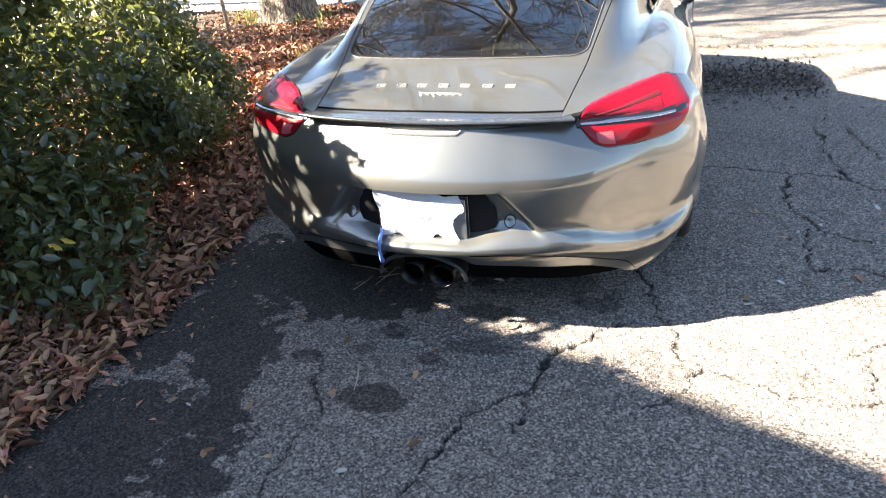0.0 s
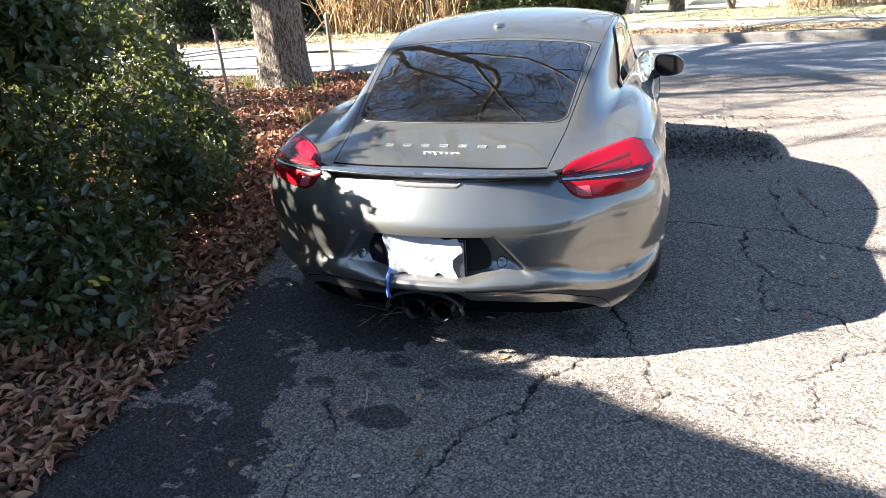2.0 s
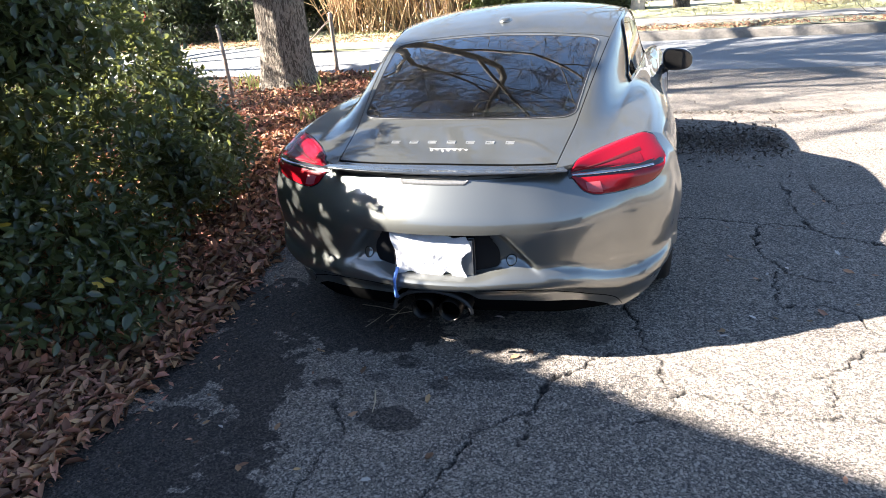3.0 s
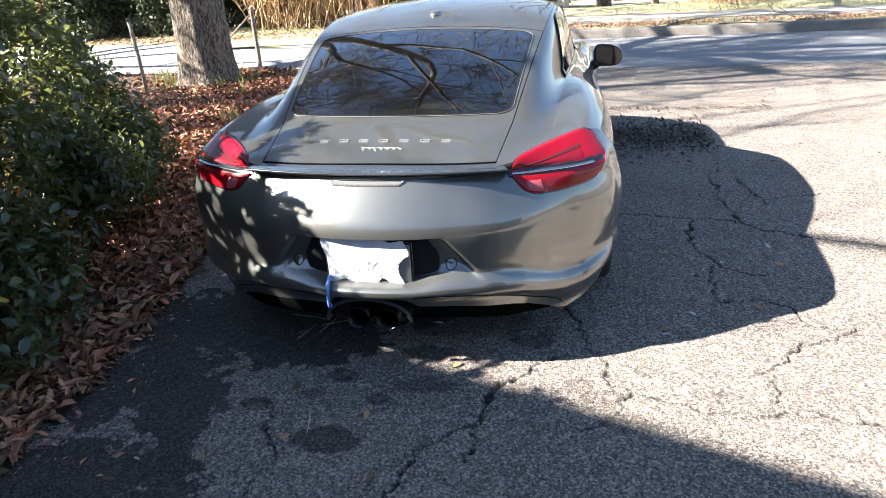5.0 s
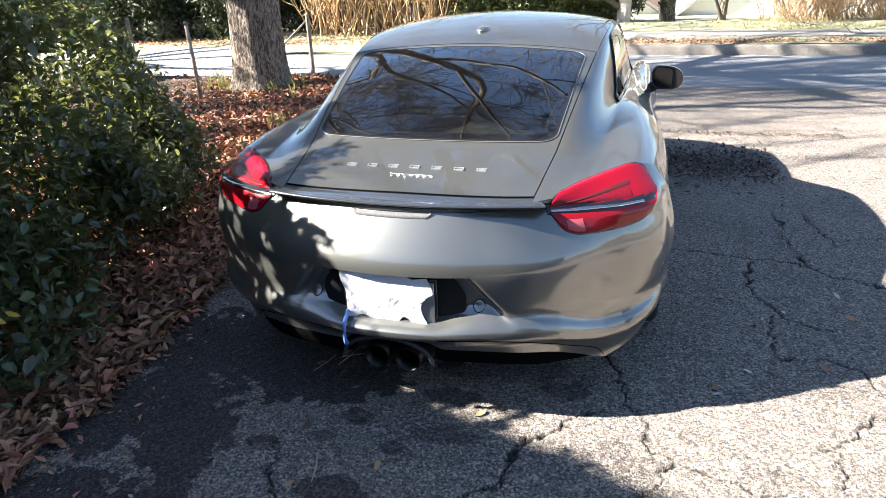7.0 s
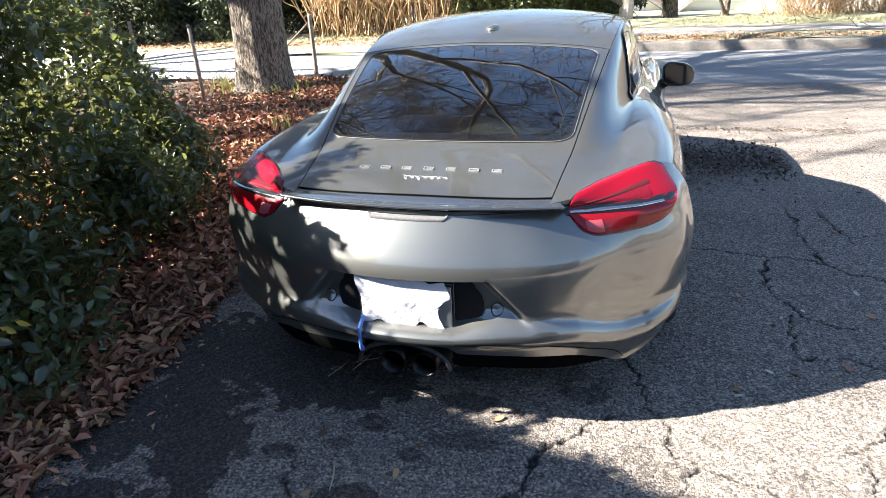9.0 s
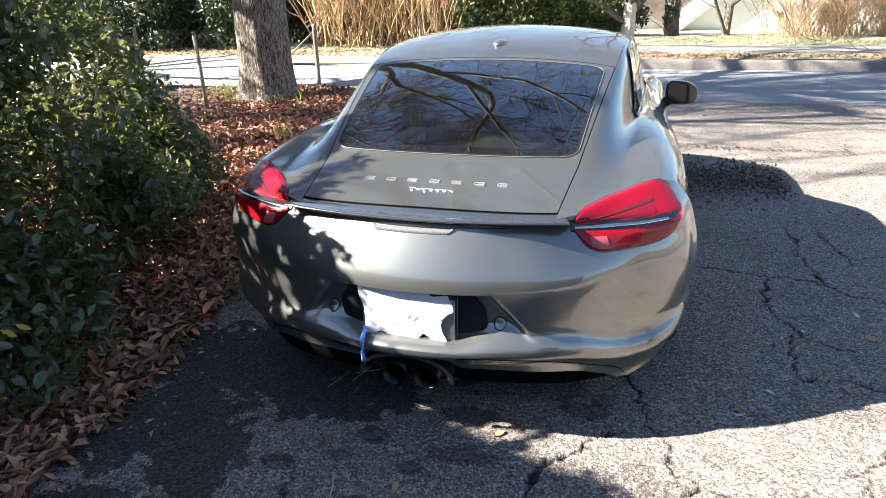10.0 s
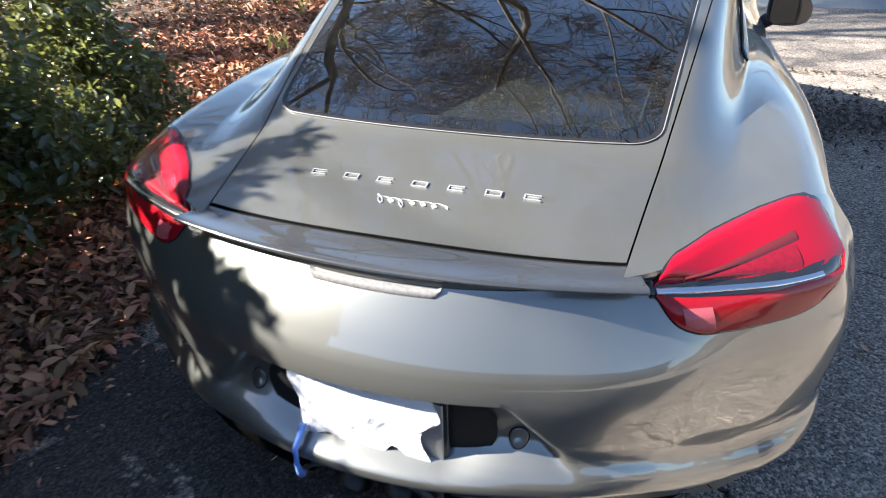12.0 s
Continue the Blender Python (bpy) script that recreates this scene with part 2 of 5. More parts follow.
def asphalt():
    """Pale chips of stone in dark binder, worn patches, cracks coloured near black."""
    m = material("worn driveway asphalt", (0.335, 0.286, 0.236), 0.88, blotch=0.55, blotch_size=2.2, grain=0.45, grain_size=14, dark=(0.20, 0.172, 0.146), bump=0.004, bump_size=120)
    n, l = m.node_tree.nodes, m.node_tree.links
    bsdf = n["Principled BSDF"]
    old = bsdf.inputs["Base Color"].links[0].from_socket
    tex = n.new("ShaderNodeTexCoord").outputs["Object"]

    def ranged(v, a, b, c, d):
        r = n.new("ShaderNodeMapRange")
        l.new(v, r.inputs[0])
        for i, k in enumerate((a, b, c, d)):
            r.inputs[1 + i].default_value = k
        return r.outputs[0]

    def chips(scale, a, b, top):
        v = n.new("ShaderNodeTexVoronoi")
        v.inputs["Scale"].default_value = scale
        l.new(tex, v.inputs["Vector"])
        sep = n.new("ShaderNodeSeparateColor")
        l.new(v.outputs["Color"], sep.inputs[0])
        return ranged(sep.outputs[0], a, b, 0.0, top), v.outputs["Distance"]

    def noise(scale, detail=6.0):
        t = n.new("ShaderNodeTexNoise")
        t.inputs["Scale"].default_value, t.inputs["Detail"].default_value, t.inputs["Roughness"].default_value = scale, detail, 0.62
        l.new(tex, t.inputs["Vector"])
        return t.outputs["Fac"]

    def sums(op, a, b):
        x = n.new("ShaderNodeMath")
        x.operation = op
        for sock, v in zip(x.inputs, (a, b)):
            if isinstance(v, float):
                sock.default_value = v
            else:
                l.new(v, sock)
        return x.outputs[0]

    def over(fac, colour):
        nonlocal old
        x = n.new("ShaderNodeMix")
        x.data_type = "RGBA"
        l.new(fac, x.inputs["Factor"])
        l.new(old, x.inputs[6])
        x.inputs[7].default_value = (*colour, 1)
        old = x.outputs[2]

    def named(name):
        at = n.new("ShaderNodeAttribute")
        at.attribute_name = name
        return at.outputs["Fac"]

    dark, dist = chips(150, 0.25, 0.95, 0.90)
    over(dark, (0.044, 0.040, 0.038))
    tiny, _ = chips(330, 0.55, 0.95, 0.75)
    over(tiny, (0.038, 0.035, 0.034))
    # old oil and leaf stains, and dark patches under the tail, ragged at their edges
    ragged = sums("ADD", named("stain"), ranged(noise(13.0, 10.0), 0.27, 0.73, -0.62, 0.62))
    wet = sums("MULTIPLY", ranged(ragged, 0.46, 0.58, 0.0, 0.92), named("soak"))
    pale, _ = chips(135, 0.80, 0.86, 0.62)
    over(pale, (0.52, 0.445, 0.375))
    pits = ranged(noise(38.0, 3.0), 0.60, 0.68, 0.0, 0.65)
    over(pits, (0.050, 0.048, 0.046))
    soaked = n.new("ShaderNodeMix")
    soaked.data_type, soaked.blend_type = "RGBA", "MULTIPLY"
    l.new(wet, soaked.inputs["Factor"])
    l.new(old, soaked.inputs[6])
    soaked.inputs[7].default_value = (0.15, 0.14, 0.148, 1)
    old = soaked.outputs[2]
    over(named("crack"), (0.010, 0.009, 0.008))
    l.new(old, bsdf.inputs["Base Color"])
    b = n.new("ShaderNodeBump")
    b.inputs["Distance"].default_value, b.inputs["Strength"].default_value = 0.004, 0.9
    b.invert = True
    l.new(dist, b.inputs["Height"])
    l.new(bsdf.inputs["Normal"].links[0].from_socket, b.inputs["Normal"])
    l.new(b.outputs[0], bsdf.inputs["Normal"])
    return m


CRACKS = []
# dark patches, worn ones and some under the car's tail: x, y, half sizes, strength
DARK_PATCHES = [(-0.07, -0.50, 0.13, 0.085, 0.75), (0.05, -0.26, 0.045, 0.03, 0.6), (-0.15, -0.13, 0.07, 0.05, 0.55),
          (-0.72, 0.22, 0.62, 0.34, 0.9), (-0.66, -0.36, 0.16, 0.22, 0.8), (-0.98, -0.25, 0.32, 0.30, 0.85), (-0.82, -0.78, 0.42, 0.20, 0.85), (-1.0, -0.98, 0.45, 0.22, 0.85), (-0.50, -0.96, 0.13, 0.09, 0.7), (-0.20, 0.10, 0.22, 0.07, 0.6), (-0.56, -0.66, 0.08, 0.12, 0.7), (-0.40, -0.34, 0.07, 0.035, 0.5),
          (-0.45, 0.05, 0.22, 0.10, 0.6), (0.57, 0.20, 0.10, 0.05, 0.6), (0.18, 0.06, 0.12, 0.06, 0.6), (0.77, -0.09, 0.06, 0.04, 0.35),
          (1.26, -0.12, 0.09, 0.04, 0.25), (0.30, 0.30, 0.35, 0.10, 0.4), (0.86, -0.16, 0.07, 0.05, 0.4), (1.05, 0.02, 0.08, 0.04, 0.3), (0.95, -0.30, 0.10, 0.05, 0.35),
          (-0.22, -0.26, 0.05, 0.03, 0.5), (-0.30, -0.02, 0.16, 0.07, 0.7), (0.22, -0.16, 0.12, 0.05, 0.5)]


def crack(points, width=0.010, depth=0.012):
    CRACKS.append((points, width, depth))


def driveway():
    def axis(a, b, fine_a, fine_b, fine, coarse):
        return np.concatenate([np.arange(a, fine_a, coarse), np.arange(fine_a, fine_b, fine), np.arange(fine_b, b + coarse, coarse)])
    xs, ys = axis(-3.0, 12.0, -1.35, 2.55, 0.0072, 0.25), axis(-7.0, 6.9, -1.2, 2.25, 0.0072, 0.2)
    X, Y = np.meshgrid(xs, ys)
    # the pieces wander, so that no crack runs straight
    wx = X + 0.026 * wobble(X, Y, 0.055) + 0.018 * wobble(X, Y, 0.017, 2.0) + 0.006 * wobble(X, Y, 0.007, 4.0)
    wy = Y + 0.026 * wobble(X, Y, 0.060, 5.0) + 0.018 * wobble(X, Y, 0.018, 3.0) + 0.006 * wobble(X, Y, 0.0075, 6.0)
    cut, crack_tone = np.zeros_like(X), np.zeros_like(X)
    for pts, width, depth in CRACKS:
        for (ax, ay), (bx, by) in zip(pts, pts[1:]):
            near = (X > min(ax, bx) - 0.2) & (X < max(ax, bx) + 0.2) & (Y > min(ay, by) - 0.2) & (Y < max(ay, by) + 0.2)
            px, py = wx[near] - ax, wy[near] - ay
            dx, dy = bx - ax, by - ay
            t = np.clip((px * dx + py * dy) / (dx * dx + dy * dy), 0, 1)
            d = np.hypot(px - t * dx, py - t * dy)
            w = 0.52 * width * (0.8 + 0.7 * wobble(X[near], Y[near], 0.06, 1.0))
            c = np.clip(1.25 - d / np.maximum(w, 0.0045), 0, 1)
            cut[near] = np.maximum(cut[near], depth * c)
            crack_tone[near] = np.maximum(crack_tone[near], np.clip(1.5 - d / np.maximum(w, 0.0045), 0, 1))
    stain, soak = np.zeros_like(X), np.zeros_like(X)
    for cx, cy, rx, ry, k in DARK_PATCHES:
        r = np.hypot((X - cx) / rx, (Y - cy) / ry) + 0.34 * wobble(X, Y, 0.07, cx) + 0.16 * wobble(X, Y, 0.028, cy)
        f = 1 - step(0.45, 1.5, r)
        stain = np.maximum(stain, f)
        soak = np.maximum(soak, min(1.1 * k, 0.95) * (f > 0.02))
    rough = 0.0022 * wobble(X, Y, 0.012, 7) + 0.006 * wobble(X, Y, 0.35, 3.0)
    Z = rough - cut
    Z[(X < -1.5) | (X > 2.7) | (Y < -1.4) | (Y > 2.4)] = 0.0
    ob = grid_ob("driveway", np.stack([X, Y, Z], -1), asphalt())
    for name, v in (("stain", stain), ("soak", soak), ("crack", crack_tone)):
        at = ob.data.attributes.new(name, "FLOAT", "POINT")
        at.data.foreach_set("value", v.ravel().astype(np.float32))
    return tagged(ob, "worn cracked grey asphalt driveway with dark stains", "driveway", kind="structure")



def bed_edge(y):
    """Where the leaf bed ends towards the driveway."""
    return hermite((-4, -0.7, 0.0, 0.8, 2.0, 3.5, 5.0, 6.5, 7.2), (-1.25, -1.22, -1.27, -1.40, -1.75, -2.0, -1.9, -2.0, -2.4), y)


def bed_height(x, y):
    d = bed_edge(y) - np.asarray(x, float)
    return 0.012 + 0.025 * step(0.0, 1.5, d) + 0.018 * wobble(np.asarray(x), np.asarray(y), 0.4)


def leaf_bed():
    ys, us = np.linspace(-4, 7.25, 150), np.linspace(0, 1, 70)
    Y, U = np.meshgrid(ys, us, indexing="ij")
    X = bed_edge(Y) + 0.05 * wobble(Y, Y, 0.1) - U**1.3 * 12.0
    Z = bed_height(X, Y)
    Z[:, 0] = -0.01
    return tagged(grid_ob("leaf_bed", np.stack([X, Y, Z], -1), EARTH, flip=True), "dark soil bed under fallen leaves", "planting bed", kind="structure")


def street():
    xs = np.linspace(-60, 60, 121)
    road = grid_ob("road", np.array([[(x, y, -0.004 + 0.0 * x) for y in (6.9, 8.2, 10.25 + 1.4 * float(step(-1.0, -5.0, x)))] for x in xs]), STREET, flip=True)
    tagged(road, "grey asphalt street with tree shadows", "road", kind="structure")
    prof = ((10.25, -0.02), (10.26, 0.12), (10.28, 0.145), (10.31, 0.15), (10.42, 0.15), (10.43, 0.13))
    kerb = grid_ob("kerb", np.array([[(x, y, z) for y, z in prof] for x in np.linspace(0.2, 60, 120)]), KERB, flip=True)
    tagged(kerb, "pale concrete street kerb", "kerb", kind="structure")
    path = grid_ob("pavement", np.array([[(x, y, z) for y, z in ((11.55, 0.12), (11.56, 0.165), (12.75, 0.165), (12.76, 0.12))] for x in np.linspace(0.2, 60, 80)]), PAVING, flip=True)
    tagged(path, "pale concrete pavement beyond the kerb", "pavement", kind="structure")
    # the verge beyond, falling away behind
    ys = np.concatenate([np.linspace(10.42, 16, 40), np.linspace(17, 40, 16)])
    xx = np.linspace(-60, 60, 160)
    P = np.array([[(x, y, (0.14 if x > 0.2 else 0.0) + 0.03 * math.sin(x * 1.3) * math.sin(y) - max(0, y - 15) * 0.055) for y in ys] for x in xx])
    tagged(grid_ob("verge", P, GRASS, flip=True), "dry winter grass verge with leaves", "grass", kind="structure")
    far = np.array([[(x, y, -0.03 - max(0, (abs(y) + abs(x)) - 60) * 0.01 - (0 if y < 7 else 0.3 if y < 11 else 2.2)) for y in (-400, -60, -20, 6.8, 10.4, 15.0, 37.9, 120, 400)] for x in (-400, -60, -20, 0, 20, 60, 400)])
    tagged(grid_ob("ground", far, EARTH, flip=True), "bare earth reaching into the distance", "ground", kind="structure")


crack([(0.12, -1.1), (0.20, -0.70), (0.23, -0.51), (0.41, -0.34), (0.45, -0.16), (0.60, 0.0), (0.72, 0.11)], 0.013, 0.016)
crack([(0.41, -0.54), (0.43, -0.42), (0.42, -0.32)], 0.009)
crack([(0.84, 0.10), (0.90, -0.06), (0.95, -0.12), (1.09, -0.19), (1.24, -0.20), (1.39, -0.20), (1.62, -0.19), (2.3, -0.25)], 0.010)
crack([(0.95, -0.12), (0.88, -0.29), (0.76, -0.37)], 0.009)
crack([(0.93, 1.70), (1.03, 1.66), (1.30, 1.64), (1.44, 1.62), (1.63, 1.59), (1.80, 1.47), (2.06, 1.33), (2.6, 1.2)], 0.013, 0.016)
crack([(1.66, 2.27), (1.66, 1.80), (1.69, 1.58)], 0.013)
crack([(1.83, 2.40), (1.89, 1.96), (1.89, 1.88)], 0.012)
crack([(1.89, 1.96), (2.28, 2.07), (2.7, 2.1)], 0.012)
crack([(1.42, 1.60), (1.37, 1.29), (1.44, 1.02), (1.50, 0.94), (1.65, 0.86)], 0.015, 0.018)
crack([(1.42, 0.99), (1.39, 0.71), (1.40, 0.57)], 0.010)
crack([(1.40, 0.57), (1.55, 0.64), (1.62, 0.62), (1.68, 0.54), (1.73, 0.43), (1.9, 0.36)], 0.007)
crack([(1.44, 0.05), (1.49, 0.03), (1.46, -0.18)], 0.007)
crack([(1.44, 0.05), (1.67, 0.27), (1.9, 0.4)], 0.007)
crack([(0.66, 0.65), (0.72, 0.47), (0.79, 0.24), (0.80, 0.17)], 0.011)
crack([(-0.26, -0.95), (-0.24, -0.76), (-0.21, -0.58), (-0.33, -0.44), (-0.31, -0.40)], 0.009)
crack([(0.80, 0.17), (0.84, 0.10)], 0.009)
driveway()
leaf_bed()
street()


# ---- the car ----
# spoiler in body paint, its dark reflection put into the colour
SPOILER = material("body paint darkened as reflection", (0.050, 0.053, 0.056), 0.22, 0.4, coat=1.0, coat_rough=0.01, coat_ior=1.8, grain=0.1, grain_size=400)
BADGE = material("satin silver lettering", (0.52, 0.52, 0.52), 0.34, 0.65)
GREY_LENS = material("dim clear lamp plastic", (0.24, 0.235, 0.228), 0.15, 0.3, coat=1.0, grain=0.5, grain_size=130)
SIDE_TINT = glassy("dark side glass", (0.16, 0.17, 0.16))
SCREEN_TINT = glassy("clear windscreen glass", (0.70, 0.76, 0.72))
SEAL = material("pale rubber seal", (0.11, 0.11, 0.108), 0.5)
KEY = (0.0, 0.5, 0.85, 1.17, 1.6, 2.05, 2.6, 3.2, 3.62, 4.2)
STEPS = np.linspace(0.0, 4.3, 861)


def rising(start, keys, slopes):
    """A line whose steepness runs evenly between the keys: its height at STEPS."""
    s = np.interp(STEPS, keys, slopes)
    return start + np.concatenate([[0], np.cumsum((s[1:] + s[:-1]) / 2 * np.diff(STEPS))])


ALONG = (0.0, 0.40, 0.48, 1.19, 1.5, 2.05, 2.28, 2.42, 2.80, 3.0, 3.6, 4.2)
TOP_Z = rising(0.770, ALONG, (0.23, 0.245, 0.47, 0.28, 0.12, -0.01, -0.10, -0.62, -0.74, -0.25, -0.15, -0.25))
HATCH_Z = rising(0.759, ALONG, (0.23, 0.235, 0.42, 0.26, 0.09, -0.03, -0.12, -0.60, -0.62, -0.22, -0.12, -0.20))
HATCH_X = rising(0.440, ALONG, (0.10, 0.12, 0.125, 0.10, 0.05, 0.0, 0.0, 0.0, 0.05, 0.06, -0.10, -0.20))
BASE_X = (0.60, 0.655, 0.675, 0.695, 0.715, 0.730, 0.74, 0.74, 0.72, 0.58)
BASE_Z = (0.775, 0.845, 0.885, 0.903, 0.885, 0.865, 0.84, 0.785, 0.73, 0.57)
CREST_X = (0.72, 0.765, 0.785, 0.792, 0.790, 0.785, 0.79, 0.80, 0.79, 0.64)
CREST_Z = (0.790, 0.848, 0.868, 0.868, 0.848, 0.820, 0.815, 0.81, 0.765, 0.57)
EDGE_X = (0.80, 0.835, 0.860, 0.866, 0.860, 0.850, 0.85, 0.86, 0.85, 0.68)
EDGE_Z = (0.775, 0.818, 0.822, 0.815, 0.790, 0.775, 0.77, 0.765, 0.72, 0.55)
KNOTS = (0.0, 0.42, 0.64, 0.84, 1.0)
SEAM = 0.42
FRONT = 3.95


def lip(x):
    """How far the tail's edge lies ahead at a distance from the middle."""
    return hermite((-0.3, 0.0, 0.3, 0.48, 0.56, 0.64, 0.75, 0.84), (0.038, 0.0, 0.038, 0.098, 0.15, 0.255, 0.39, 0.50), np.abs(x))


def section(u, y):
    """The place on the upper body at u across (-1 to 1) and y along."""
    u, y = np.broadcast_arrays(np.asarray(u, float), np.asarray(y, float))
    xs = [np.zeros_like(y), np.interp(y, STEPS, HATCH_X)] + [hermite(KEY, k, y) for k in (BASE_X, CREST_X, EDGE_X)]
    zs = [np.interp(y, STEPS, k) for k in (TOP_Z, HATCH_Z)] + [hermite(KEY, k, y) for k in (BASE_Z, CREST_Z, EDGE_Z)]
    q, out = np.abs(u), []
    kn = np.array(KNOTS)
    i = np.clip(np.searchsorted(kn, q, side="right") - 1, 0, 3)
    h = np.diff(kn)
    for vals, odd in ((xs, True), (zs, False)):
        V = np.stack(vals)
        m = np.zeros_like(V)
        for k in range(1, 4):
            a, b = (V[k] - V[k - 1]) / h[k - 1], (V[k + 1] - V[k]) / h[k]
            m[k] = np.where(a * b > 0, 2 * a * b / np.where(np.abs(a + b) > 1e-9, a + b, 1), 0)
        m[0] = (V[1] - V[0]) / h[0] if odd else 0
        m[4] = (V[4] - V[3]) / h[3] * (0.7 if odd else 1.3)
        take = lambda A, j: np.take_along_axis(A, j[None], 0)[0]
        t, hh = (q - kn[i]) / h[i], h[i]
        out.append((2 * t**3 - 3 * t**2 + 1) * take(V, i) + (t**3 - 2 * t**2 + t) * hh * take(m, i) + (3 * t**2 - 2 * t**3) * take(V, i + 1) + (t**3 - t**2) * hh * take(m, i + 1))
    return np.stack([np.sign(u) * out[0], y, out[1]], -1)


def skin(u, y, off=0.0):
    """The same place, off metres out along the normal."""
    p = section(u, y)
    if off:
        e = 1e-3
        a, b = section(np.asarray(u) + e, y) - section(np.asarray(u) - e, y), section(u, np.asarray(y) + e) - section(u, np.asarray(y) - e)
        n = np.cross(a, b)
        n /= np.linalg.norm(n, axis=-1, keepdims=True)
        n *= np.sign(n[..., 2:3])
        p = p + n * off
    return p


def nominal(u):
    return section(u, np.full_like(np.asarray(u, float), 0.35))[..., 0]


def tail(u):
    return lip(nominal(u))


def nose(u):
    return FRONT - 0.9 * np.abs(nominal(u)) ** 2.4


def rounded(n, r=0.16):
    """A unit patch with rounded corners: two grids of -1 to 1."""
    b = np.sin(np.linspace(-np.pi / 2, np.pi / 2, n))
    a = np.linspace(-1, 1, n)
    over = np.clip((np.abs(b) - (1 - r)) / r, 0, 1)
    w = 1 - r * (1 - np.sqrt(1 - over**2))
    return a[None, :] * w[:, None], np.repeat(b[:, None], n, 1)


GLASS_U, GLASS_Y0, GLASS_Y1 = 0.378, 0.468, 1.155


def glass_place(a, b, off):
    u = a * (GLASS_U - 0.012 * b)
    mid, half = (GLASS_Y0 + GLASS_Y1) / 2, (GLASS_Y1 - GLASS_Y0) / 2
    return skin(u, mid + b * half + 0.035 * np.abs(a) ** 2 * (b < 0) * np.abs(b), off)


REAR = ((0.83, 0.775, 0.765, 0.757, 0.745, 0.715, 0.66, 0.62, 0.57, 0.52, 0.47, 0.44, 0.418, 0.402, 0.385, 0.368, 0.350, 0.325, 0.26),
        (0.0, 0.0, -0.009, -0.007, 0.004, 0.028, 0.066, 0.089, 0.103, 0.1035, 0.0985, 0.0945, 0.100, 0.112, 0.121, 0.125, 0.124, 0.100, 0.076))
CORNER = ((0.84, 0.80, 0.765, 0.70, 0.66, 0.61, 0.56, 0.5, 0.44, 0.418, 0.402, 0.385, 0.36, 0.325, 0.26), (0.0, 0.068, 0.128, 0.157, 0.171, 0.182, 0.184, 0.177, 0.169, 0.174, 0.186, 0.192, 0.193, 0.166, 0.125))
FLANK = ((0.84, 0.76, 0.70, 0.62, 0.55, 0.45, 0.35, 0.26, 0.18), (-0.01, 0.024, 0.046, 0.066, 0.070, 0.064, 0.050, 0.03, 0.01))
WHEELS_Y, WHEEL_R = (0.90, 3.35), 0.335


